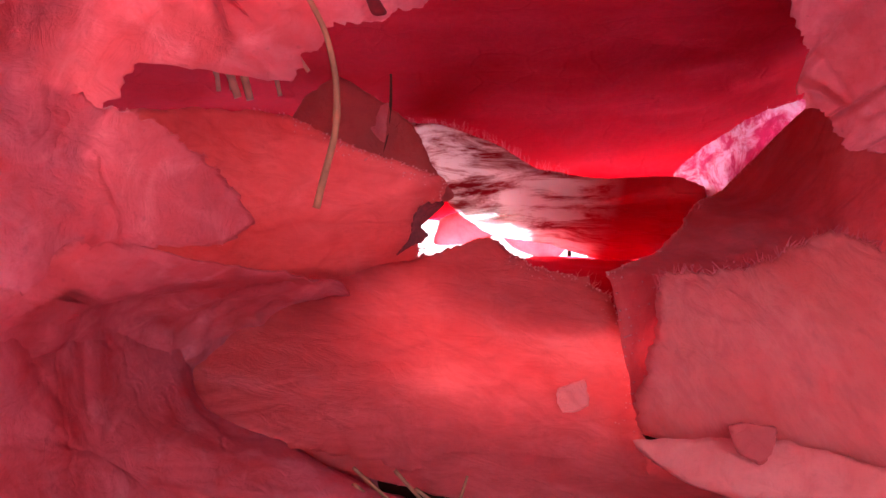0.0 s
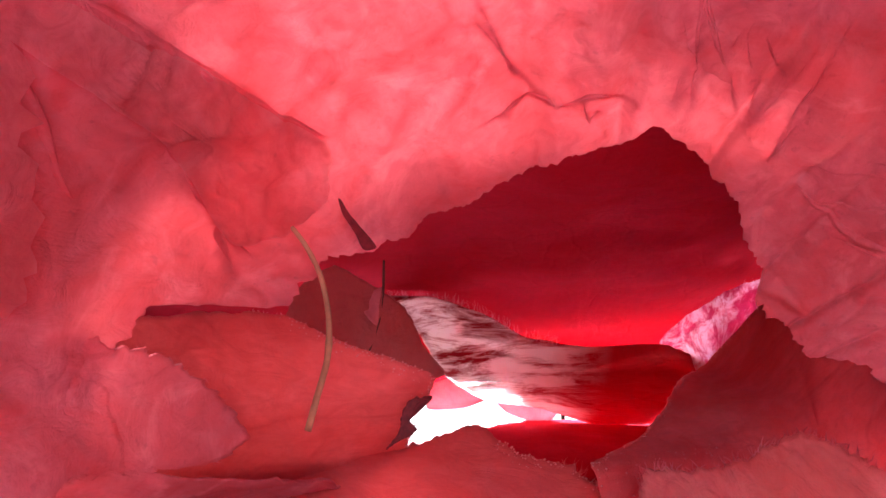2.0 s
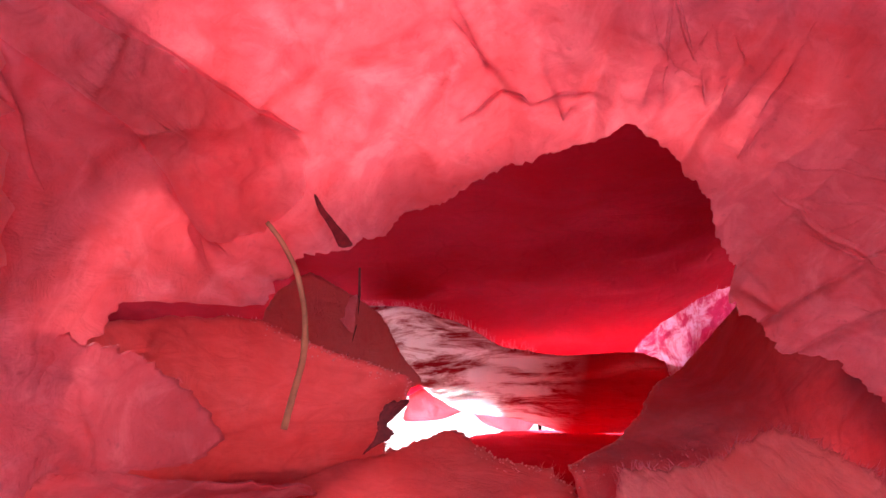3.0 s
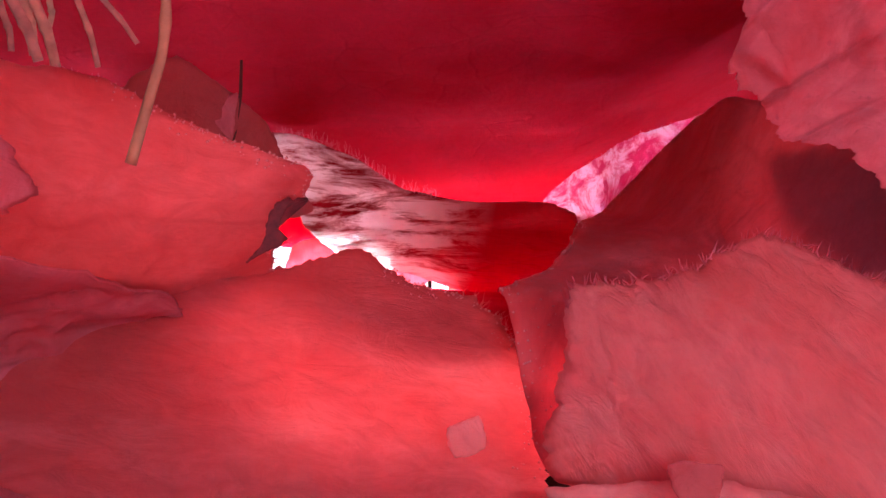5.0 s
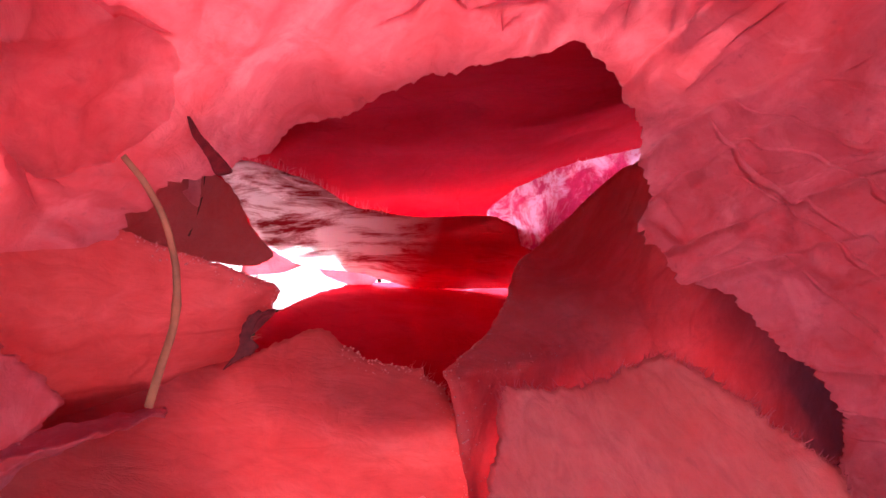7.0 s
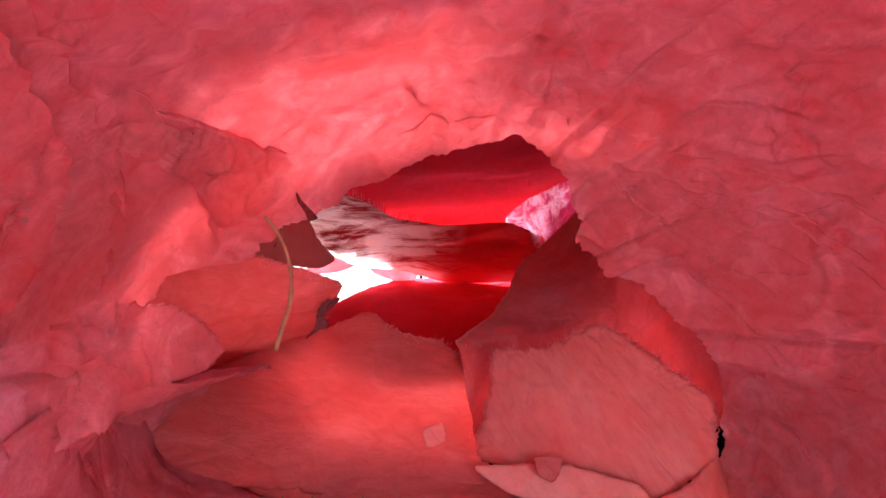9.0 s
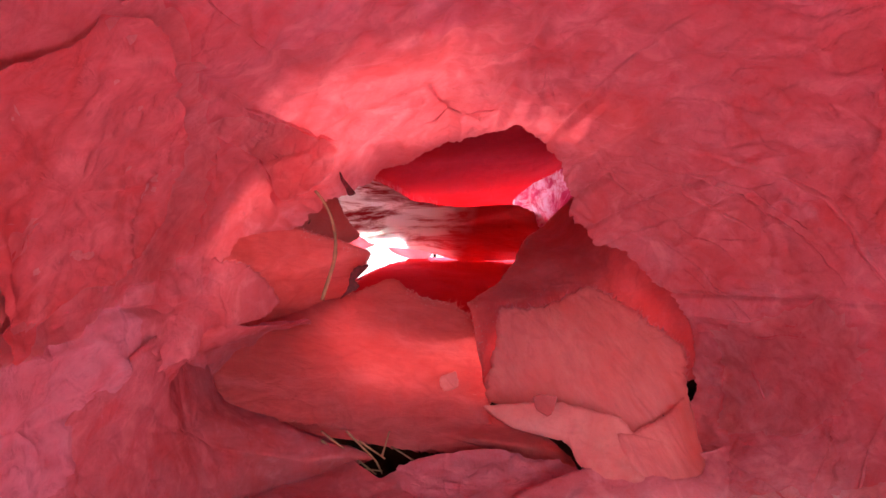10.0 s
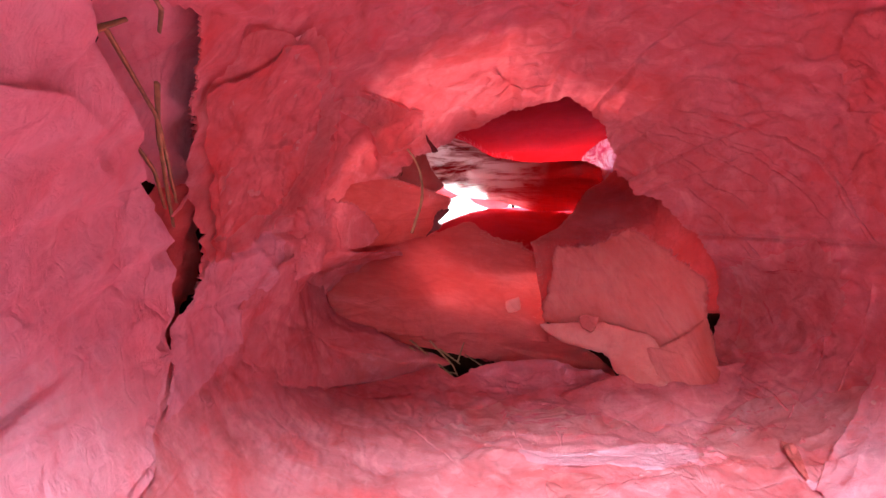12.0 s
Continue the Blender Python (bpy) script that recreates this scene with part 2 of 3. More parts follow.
        for lvl in (0, 3):
            for k in range(3):
                faces.append((base + lvl + k, base + lvl + (k + 1) % 3, base + lvl + 3 + (k + 1) % 3, base + lvl + 3 + k))
    return tagged(under(link_mesh(name, verts, faces, material), parent), kind="stuff")


def stalk(name, points, radius, material, taper=0.6, flat=0.5, sides=7):
    """A dry stalk: a bent, slightly flattened tube with swollen nodes."""
    p = np.array(points, float)
    s = np.linspace(0, len(p) - 1, 36)
    line = np.stack([np.interp(s, range(len(p)), p[:, i]) for i in range(3)], 1)
    for _ in range(3):
        line[1:-1] = (line[:-2] + 2 * line[1:-1] + line[2:]) / 4
    verts, faces = [], []
    for i, c in enumerate(line):
        d = Vector(line[min(i + 1, 35)] - line[max(i - 1, 0)]).normalized()
        a = d.cross(Vector((0, 1, 0))).normalized()
        b = d.cross(a)
        r = radius * (1 - (1 - taper) * i / 35) * (1 + 0.25 * math.exp(-((i - 14) / 1.2) ** 2))
        for k in range(sides):
            t = 2 * math.pi * k / sides
            verts.append(Vector(c) + a * r * math.cos(t) + b * r * flat * math.sin(t))
    for i in range(35):
        for k in range(sides):
            faces.append((i * sides + k, i * sides + (k + 1) % sides, (i + 1) * sides + (k + 1) % sides, (i + 1) * sides + k))
    faces += [tuple(range(sides))[::-1], tuple(range(35 * sides, 36 * sides))]
    return link_mesh(name, verts, faces, material)


# ---- the cave: a paper dome with a torn hole at its far end, open behind ----
CX, CZ, BACK, DEEP = 0.12, 0.29, 0.33, 0.36
RIM = [(2.3, 34.3), (9.4, 32.5), (20.2, 29.5), (30.4, 28.5), (37.2, 25.4), (46.6, 26.3), (56, 27.2), (60, 30), (66.8, 32.8), (72.1, 35.6), (79.4, 38.9), (86.7, 41.7), (91, 39.9), (97.4, 38.9), (104, 38.2), (108, 37.6), (115.7, 36.5), (124.7, 36), (131.3, 37.4), (136, 39.2), (140.8, 38.2), (145.8, 37), (150, 42), (153.5, 46.5), (168, 47), (175, 43), (179, 35), (184, 25), (205, 15), (225, 15), (238, 17), (249.9, 27.9), (259.2, 37.3), (264.5, 28.3), (268.9, 27.1), (270.6, 28.9), (276.3, 36.8), (278.5, 51.9), (281, 40.9), (293.5, 40), (302.8, 49.7), (315.2, 38), (337.7, 34.1), (350.6, 34.4)]


def soft_step(a, b, x):
    s = min(1, max(0, (x - a) / (b - a)))
    return s * s * (3 - 2 * s)


def cave_point(theta, phi):
    """The dome at an angle round its axis and a swing out from its far end (90 degrees and more: the straight part)."""
    c, s = math.cos(theta), math.sin(theta)
    low = max(0.0, -s)
    n, p = 2 + 1.2 * low, 2 + 4 * low**1.2
    c, s = math.copysign(abs(c) ** (2 / n), c), math.copysign(abs(s) ** (2 / n), s)
    f = min(phi, math.pi / 2)
    deg = math.degrees(theta) % 360
    lip = 176 + 1.5 * max(0, math.degrees(f) - 46)
    hollow = soft_step(lip, lip + 14, deg) * (1 - soft_step(228, 262, deg)) * (1 - soft_step(40, 74, math.degrees(f)))
    rho = math.sin(f) ** (2 / p)
    y = BACK + 0.068 * hollow - DEEP * (1 - math.cos(f) ** (2 / p)) - max(0, phi - math.pi / 2) * 0.5
    rho *= 1 + 0.1 * hollow
    rho += max(0, phi - math.pi / 2) * 0.08
    return Vector((CX + rho * (0.21 if c > 0 else 0.22) * c, y, CZ + rho * (0.17 if s > 0 else 0.12) * s))


def cave_normal(theta, phi):
    e = 0.01
    a = cave_point(theta + e, phi) - cave_point(theta - e, phi)
    b = cave_point(theta, phi + e) - cave_point(theta, phi - e)
    nrm = a.cross(b).normalized()
    centre = Vector((CX, cave_point(theta, phi).y - 0.15, CZ))
    return nrm if nrm.dot(centre - cave_point(theta, phi)) > 0 else -nrm


def crumple(p):
    """Sharp creases of crumpled paper: narrow ridges along the zero lines of two wandering fields."""
    q = p + noise.noise_vector(p * 22) * 0.012
    r1, r2 = abs(noise.noise(q * 26)), abs(noise.noise(q * 58 + Vector((7, 3, 1))))
    mask = soft_step(-0.25, 0.35, noise.noise(p * 11 + Vector((0, 5, 0))))
    return (0.0030 * max(0, 1 - r1 / 0.16) ** 2 + 0.0013 * max(0, 1 - r2 / 0.2) ** 2) * (0.3 + 0.7 * mask)


def cave_relief(p, theta):
    """Folds of the pasted paper: soft waves, sharper pleats running out from the hole, small crumples."""
    pleat = abs(noise.noise(Vector((theta * 5.0, p.y * 3, 2.0))))
    return 0.004 * fractal(p * 14, 3) - 0.003 * max(0, 0.18 - pleat) / 0.18 * (0.25 + 0.75 * soft_step(-0.5, 0.2, math.sin(theta))) + 0.0017 * fractal(p * 70, 3) + crumple(p)


def cave_skin(theta, phi, lift=0.0):
    p = cave_point(theta, phi)
    return p + cave_normal(theta, phi) * (cave_relief(p, theta) + lift)


def rim_swing(theta):
    deg = math.degrees(theta) % 360
    a = [r[0] for r in RIM]
    f = [r[1] for r in RIM]
    base = np.interp(deg, [a[-1] - 360] + a + [a[0] + 360], [f[-1]] + f + [f[0]])
    q = Vector((math.cos(theta) * 9, math.sin(theta) * 9, 0))
    return radians(base + 0.6 * fractal(q, 4) + 0.4 * fractal(q * 6.3, 3))


SLIT = [(140, 92.8), (146, 86), (155, 77.8), (166, 72.5), (176, 71), (183, 74), (189, 79.2), (192, 84), (182, 79.5), (172, 80), (162, 86), (152, 93.5), (143, 99)]


def mouth_swing(theta):
    """The open end is slanted: the roof stops short of the floor."""
    return math.pi / 2 + 0.74 - 0.30 * max(0.0, math.sin(theta)) ** 0.7


def inside(deg, swing, loop):
    hit = False
    for (a, b), (c, d) in zip(loop, loop[1:] + loop[:1]):
        if (b > swing) != (d > swing) and deg < a + (swing - b) / (d - b) * (c - a):
            hit = not hit
    return hit


def build_cave():
    nt, steps = 840, 160
    verts, faces = [], []
    for i in range(nt):
        th = 2 * math.pi * i / nt
        f0, f1 = rim_swing(th), mouth_swing(th)
        for k in range(steps + 1):
            s = k / steps
            verts.append(cave_skin(th, f0 + (f1 - f0) * s ** 1.25))
    for i in range(nt):
        j = (i + 1) % nt
        for k in range(steps):
            a, b = i * (steps + 1) + k, j * (steps + 1) + k
            f0 = rim_swing(2 * math.pi * (i + 0.5) / nt)
            swing = f0 + (mouth_swing(2 * math.pi * (i + 0.5) / nt) - f0) * ((k + 0.5) / steps) ** 1.25
            if inside(360 * (i + 0.5) / nt, math.degrees(swing), SLIT):
                continue
            faces.append((a, b, b + 1, a + 1))
    return link_mesh("wall", verts, faces, CORAL, thick=0.0008)


wall = tagged(build_cave(), "domed cave wall of pasted coral-red tissue paper with a torn hole", "wall", kind="structure")

# dark sheets added round the paper dome to close out stray light
def side_blocker(name, x, y0, y1, top):
    sv, sf = [], []
    for i in range(41):
        for j in range(9):
            y, z = y0 + (y1 - y0) * i / 40, 0.115 + (top - 0.115) * j / 8
            sv.append((x + 0.008 * noise.noise(Vector((y * 14, z * 14, x))), y, z))
    for i in range(40):
        for j in range(8):
            sf.append((i * 9 + j, (i + 1) * 9 + j, (i + 1) * 9 + j + 1, i * 9 + j + 1))
    tagged(link_mesh(name, sv, sf, SOIL_SHADE, thick=0.01), "dark rough sheet added to block light beside the paper cave", "wall", kind="structure")


# low sheet added to keep far light out of the floor gap
fv, ff = [], []
for i in range(41):
    for j in range(7):
        x = -0.2 + 0.7 * i / 40
        z = 0.115 + (0.108 + 0.052 * (1 - soft_step(0.0, 0.07, x))) * j / 6
        fv.append((x, 0.45 + 0.008 * noise.noise(Vector((x * 14, z * 14, 5))), z))
for i in range(40):
    for j in range(6):
        ff.append((i * 7 + j, (i + 1) * 7 + j, (i + 1) * 7 + j + 1, i * 7 + j + 1))
tagged(link_mesh("far_blocker", fv, ff, SOIL_SHADE, thick=0.01), "dark low sheet added to shade the gap in the floor", "wall", kind="structure")


# upright sheet added so the far lamp leaves the crevice dark
dv, df = [], []
for i in range(15):
    for j in range(9):
        x, z = 0.29 + 0.205 * i / 14, 0.115 + 0.245 * j / 8
        dv.append((x, 0.475 + 0.006 * noise.noise(Vector((x * 14, z * 14, 9))), z))
for i in range(14):
    for j in range(8):
        df.append((i * 9 + j, (i + 1) * 9 + j, (i + 1) * 9 + j + 1, i * 9 + j + 1))
tagged(link_mesh("crevice_blocker", dv, df, SOIL_SHADE, thick=0.01), "dark sheet added to keep light off the side crevice", "wall", kind="structure")


def shade_layer(name, d0, d1, s0, s1, out, label):
    """Thick dark light-block added outside the paper over a stretch of angle and swing."""
    lv, lf = [], []
    for i in range(41):
        for j in range(25):
            th, ph = radians(d0 + (d1 - d0) * i / 40), radians(s0 + (s1 - s0) * j / 24)
            lv.append(cave_point(th, ph) - cave_normal(th, ph) * (out + 0.006 * noise.noise(Vector((th * 3, ph * 3, 0)))))
    for i in range(40):
        for j in range(24):
            lf.append((i * 25 + j, (i + 1) * 25 + j, (i + 1) * 25 + j + 1, i * 25 + j + 1))
    tagged(link_mesh(name, lv, lf, SOIL_SHADE, thick=0.004), label, "wall", kind="structure")


# three layers hold light off the dome; the last darkens the slit
shade_layer("right_shade_layer", -48, 77, 39, 114, 0.03, "dark thick layer added to keep light off the cave side")
shade_layer("top_shade_layer", 66, 104, 46, 114, 0.06, "dark thick layer added to keep sun off the cave's roof")
shade_layer("top_left_shade_layer", 100, 215, 57, 114, 0.07, "dark thick layer added to keep sun off the cave's outer end")
shade_layer("side_shade_layer", 132, 212, 50, 100, 0.024, "dark layer added as shade behind the gap in the cave side")
side_blocker("left_blocker", -0.21, -0.5, 0.28, 0.36)
side_blocker("right_blocker", 0.50, -0.5, 0.28, 0.36)
side_blocker("left_inner_blocker", -0.2, 0.28, 0.80, 0.47)
side_blocker("right_inner_blocker", 0.49, 0.28, 0.80, 0.47)
# unseen ring round the mouth, added to clip the light coming in
mv, mf = [], []
for i in range(120):
    p = cave_point(2 * math.pi * i / 120, mouth_swing(2 * math.pi * i / 120) - 0.01)
    q = Vector((CX, p.y, CZ)) + (p - Vector((CX, p.y, CZ))) * 2.4
    mv += [p, Vector((q.x, p.y, max(q.z, 0.1)))]
for i in range(120):
    j = (i + 1) % 120
    mf.append((2 * i, 2 * j, 2 * j + 1, 2 * i + 1))
tagged(link_mesh("mouth_blocker", mv, mf, SOIL_SHADE, thick=0.006), "unseen dark ring added to block light round the cave mouth", "wall", kind="structure")

# ---- ground ----
gv, gf = [], []
for i in range(41):
    for j in range(41):
        x, y = (i - 20) / 20, (j - 20) / 20
        x, y = math.copysign(abs(x) ** 3, x) * 400, math.copysign(abs(y) ** 3, y) * 400
        gv.append((x, y, 0.12 + 0.004 * noise.noise(Vector((x * 9, y * 9, 0)))))
for i in range(40):
    for j in range(40):
        gf.append((i * 41 + j, (i + 1) * 41 + j, (i + 1) * 41 + j + 1, i * 41 + j + 1))
tagged(link_mesh("ground", gv, gf, SOIL_SHADE), "dark bare soil under the paper cave", "ground", kind="structure")

# ---- sheets in and behind the hole ----
flap, flap_edge, _ = sheet("paper_flap", [(-0.058, 0.358, 0.271), (-0.047, 0.368, 0.284), (-0.015, 0.376, 0.289), (0.011, 0.381, 0.292), (0.041, 0.388, 0.297), (0.074, 0.399, 0.306), (0.095, 0.393, 0.293), (0.120, 0.392, 0.286), (0.135, 0.385, 0.272), (0.138, 0.372, 0.252), (0.138, 0.354, 0.225), (0.137, 0.345, 0.206), (0.125, 0.345, 0.190), (0.083, 0.345, 0.192), (0.055, 0.345, 0.205), (0.019, 0.338, 0.216), (-0.008, 0.333, 0.223), (-0.042, 0.336, 0.235), (-0.051, 0.346, 0.251)], RED, bulge=0.008, jag=0.0022, n=420, seed=1)
tagged(flap, "large red tissue paper flap with frayed upper edge", "paper flap")
# unseen sheet added behind the flap to darken its left and lower parts
shade_backing, e, _ = sheet("shade_backing", [(-0.05, 0.372, 0.262), (-0.04, 0.385, 0.274), (0.0, 0.400, 0.277), (0.024, 0.420, 0.277), (0.034, 0.430, 0.265), (0.050, 0.432, 0.246), (0.085, 0.432, 0.232), (0.125, 0.430, 0.236), (0.130, 0.415, 0.200), (0.078, 0.395, 0.200), (0.055, 0.372, 0.208), (0.02, 0.360, 0.222), (-0.01, 0.352, 0.230), (-0.04, 0.354, 0.242)], RED, bulge=0.004, jag=0.004, seed=71, n=120, rings=10)
under(shade_backing, flap)
fibres(flap, flap_edge, 0.36, 0.5, 120, 0.006, RED, seed=2)
under_flap, e, _ = sheet("paper_flap", [(-0.034, 0.356, 0.234), (0.062, 0.352, 0.219), (0.105, 0.352, 0.219), (0.135, 0.352, 0.22), (0.162, 0.352, 0.206), (0.175, 0.318, 0.198), (0.187, 0.318, 0.186), (0.189, 0.318, 0.181), (0.182, 0.338, 0.178), (0.158, 0.338, 0.184), (0.127, 0.338, 0.189), (0.093, 0.338, 0.193), (0.066, 0.338, 0.198), (0.04, 0.340, 0.204), (0.0, 0.348, 0.212)], RED, bulge=0.003, jag=0.002, seed=76, n=160, rings=10)
fibres(under_flap, e, 0.5, 1.0, 40, 0.0015, RED, seed=77, way=(0, -0.3, -1))
tagged(under_flap, "shaded red paper tucked in below the large flap", "paper flap")

flap_r, e, _ = sheet("paper_flap", [(0.140, 0.331, 0.290), (0.157, 0.321, 0.291), (0.173, 0.313, 0.296), (0.189, 0.306, 0.305), (0.201, 0.298, 0.303), (0.217, 0.283, 0.289), (0.238, 0.265, 0.271), (0.236, 0.257, 0.243), (0.224, 0.260, 0.231), (0.206, 0.267, 0.218), (0.184, 0.281, 0.221), (0.157, 0.298, 0.225), (0.127, 0.319, 0.233), (0.135, 0.326, 0.267)], STREAKED, bulge=0.009, jag=0.0019, n=420, seed=5)
tagged(flap_r, "bulging coral paper flap with torn fibrous top edge", "paper flap")
fibres(flap_r, e, -0.02, 0.42, 260, 0.0042, CORAL, seed=6, way=(0.1, -0.3, 1), spread=0.7, width=0.0003)

strip, e, _ = sheet("paper_strip", [(0.123, 0.311, 0.230), (0.153, 0.292, 0.235), (0.165, 0.285, 0.236), (0.197, 0.262, 0.230), (0.203, 0.258, 0.218), (0.210, 0.254, 0.202), (0.203, 0.248, 0.196), (0.186, 0.258, 0.194), (0.174, 0.274, 0.200), (0.168, 0.280, 0.212), (0.138, 0.301, 0.218)], PALE_CORAL, bulge=0.003, seed=8, n=140, rings=10)
fibres(strip, e, 0.0, 1.0, 60, 0.0012, PALE_CORAL, seed=22, way=(0, -0.3, 0.4))
tagged(strip, "small folded strip of coral tissue paper", "paper strip")

flake, e, _ = sheet("paper_flake", [(-0.029, 0.214, 0.334), (-0.016, 0.238, 0.328), (-0.008, 0.254, 0.317), (-0.003, 0.264, 0.307), (-0.014, 0.251, 0.300), (-0.037, 0.217, 0.299), (-0.041, 0.211, 0.291), (-0.046, 0.202, 0.288), (-0.064, 0.185, 0.285), (-0.062, 0.175, 0.325), (-0.043, 0.200, 0.339)], CORAL, seed=11, jag=0.0022)
fibres(flake, e, 0.0, 0.6, 90, 0.0018, CORAL, seed=21, way=(0.5, -0.3, 0))
tagged(flake, "loose torn flake of coral paper on the cave wall", "paper flake")

back_left, back_left_edge, _ = sheet("paper_flap", [(-0.071, 0.300, 0.342), (-0.061, 0.310, 0.351), (-0.040, 0.330, 0.355), (-0.012, 0.345, 0.355), (0.010, 0.350, 0.345), (0.029, 0.355, 0.339), (0.048, 0.352, 0.332), (0.055, 0.352, 0.329), (0.051, 0.360, 0.318), (0.044, 0.365, 0.311), (0.041, 0.390, 0.295), (0.031, 0.400, 0.285), (0.004, 0.395, 0.270), (-0.032, 0.380, 0.265), (-0.056, 0.340, 0.275), (-0.075, 0.310, 0.311)], RED, bulge=0.006, seed=14)
tagged(back_left, "red paper flap curling behind the torn hole", "paper flap")
fibres(back_left, back_left_edge, 0.42, 0.56, 70, 0.006, RED, seed=3, way=(1.2, 0, 0.2), spread=0.5)
fibres(back_left, back_left_edge, 0.15, 0.45, 90, 0.0018, PINK, seed=13)

leaf_b, e, _ = sheet("paper_leaf", [(-0.03, 0.435, 0.36), (-0.022, 0.435, 0.380), (-0.004, 0.440, 0.394), (0.008, 0.450, 0.389), (0.023, 0.463, 0.382), (0.036, 0.475, 0.373), (0.046, 0.491, 0.352), (0.059, 0.507, 0.336), (0.046, 0.500, 0.330), (0.013, 0.474, 0.335), (-0.017, 0.447, 0.345)], DULL, bulge=0.003, seed=17, n=140, rings=10)
fibres(leaf_b, e, 0.0, 1.0, 60, 0.0015, DULL, seed=31)
tagged(leaf_b, "dark crimson paper leaf behind the hole", "paper leaf")

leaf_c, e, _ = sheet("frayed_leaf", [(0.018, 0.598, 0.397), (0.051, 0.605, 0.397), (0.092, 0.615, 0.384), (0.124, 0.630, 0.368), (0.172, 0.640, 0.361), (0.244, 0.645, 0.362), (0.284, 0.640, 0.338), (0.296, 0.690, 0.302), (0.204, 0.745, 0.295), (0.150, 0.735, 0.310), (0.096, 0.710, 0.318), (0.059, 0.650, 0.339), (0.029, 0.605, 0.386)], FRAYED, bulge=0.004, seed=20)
tagged(leaf_c, "crimson paper leaf with white highlights painted in and fine hairs", "paper leaf")
fibres(leaf_c, e, 0.0, 0.2, 190, 0.008, PINK, seed=4, way=(0.2, -0.2, 1))

strip_h, e, _ = sheet("paper_strip", [(0.043, 0.740, 0.310), (0.050, 0.740, 0.334), (0.076, 0.745, 0.342), (0.125, 0.750, 0.336), (0.168, 0.755, 0.312), (0.154, 0.755, 0.295), (0.119, 0.752, 0.306), (0.101, 0.750, 0.322), (0.079, 0.745, 0.311)], PINK, seed=23, n=120, rings=8)
tagged(strip_h, "pale pink paper strip lit from outside", "paper strip")

slope, slope_edge, _ = sheet("paper_slope", [(0.126, 0.370, 0.290), (0.157, 0.410, 0.299), (0.178, 0.440, 0.311), (0.208, 0.500, 0.331), (0.234, 0.530, 0.341), (0.253, 0.520, 0.362), (0.275, 0.500, 0.389), (0.284, 0.460, 0.397), (0.340, 0.430, 0.370), (0.375, 0.410, 0.320), (0.370, 0.390, 0.240), (0.300, 0.370, 0.225), (0.229, 0.355, 0.230), (0.173, 0.350, 0.210), (0.134, 0.345, 0.230), (0.127, 0.360, 0.283)], DEEP_RED, bulge=0.006, seed=26)
tagged(slope, "deep red paper slope with beads of dried glue", "paper flap")

tongue, e, _ = sheet("paper_tongue", [(0.060, 0.600, 0.288), (0.105, 0.700, 0.296), (0.156, 0.780, 0.299), (0.227, 0.800, 0.297), (0.305, 0.800, 0.298), (0.353, 0.780, 0.293), (0.243, 0.550, 0.279), (0.174, 0.450, 0.269), (0.140, 0.420, 0.262), (0.101, 0.420, 0.261), (0.061, 0.440, 0.273), (0.047, 0.520, 0.281)], CRIMSON, bulge=0.004, seed=29, toward=(0, 0, 1))
fibres(tongue, e, 0.0, 0.5, 60, 0.0015, CRIMSON, seed=33)
tagged(tongue, "dark red paper tongue before the bright opening", "paper flap")

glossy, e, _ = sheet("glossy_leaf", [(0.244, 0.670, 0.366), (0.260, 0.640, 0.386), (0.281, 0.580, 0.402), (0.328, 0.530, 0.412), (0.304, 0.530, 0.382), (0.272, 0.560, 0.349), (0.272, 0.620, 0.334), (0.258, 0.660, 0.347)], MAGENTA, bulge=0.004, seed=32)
fibres(glossy, e, 0.0, 1.0, 90, 0.0025, MAGENTA, seed=36)
tagged(glossy, "glossy magenta paper leaf with pale glints painted in", "paper leaf")

# vault over the inner chamber; thick unseen layer added to shade most of it
def vault_z(y):
    return float(np.interp(y, [0.262, 0.457, 0.60, 0.70, 0.76], [0.428, 0.424, 0.402, 0.370, 0.335]))


def vault(name, material, y0, y1, lift, thick):
    vv, vf = [], []
    for i in range(61):
        for j in range(61):
            x, y = -0.2 + 0.7 * i / 60, y0 + (y1 - y0) * j / 60
            p = Vector((x, y, vault_z(y) + lift + 0.05 * soft_step(0.20, 0.40, x)))
            vv.append(p + Vector((0, 0, 0.005 * fractal(p * 12, 3) + 0.0015 * fractal(p * 60, 3))))
    for i in range(60):
        for j in range(60):
            vf.append((i * 61 + j, (i + 1) * 61 + j, (i + 1) * 61 + j + 1, i * 61 + j + 1))
    return link_mesh(name, vv, vf, material, thick=thick)


tagged(vault("ceiling", VAULT, 0.262, 0.76, 0.0, 0.0006), "dark crimson paper vault over the inner chamber", "ceiling", kind="structure")
tagged(vault("ceiling_sun_block", VAULT, 0.30, 0.715, 0.022, 0.004), "unseen crimson layer added to keep sun off the paper vault", "ceiling", kind="structure")

lump, e, _ = sheet("paper_flap", [(0.194, 0.262, 0.221), (0.203, 0.260, 0.222), (0.223, 0.256, 0.234), (0.237, 0.258, 0.243), (0.247, 0.262, 0.215), (0.245, 0.252, 0.198), (0.220, 0.246, 0.194), (0.202, 0.252, 0.198)], STREAKED, bulge=0.006, seed=38, n=120, rings=9)
tagged(lump, "small puckered coral paper lump at the cave floor", "paper flap")

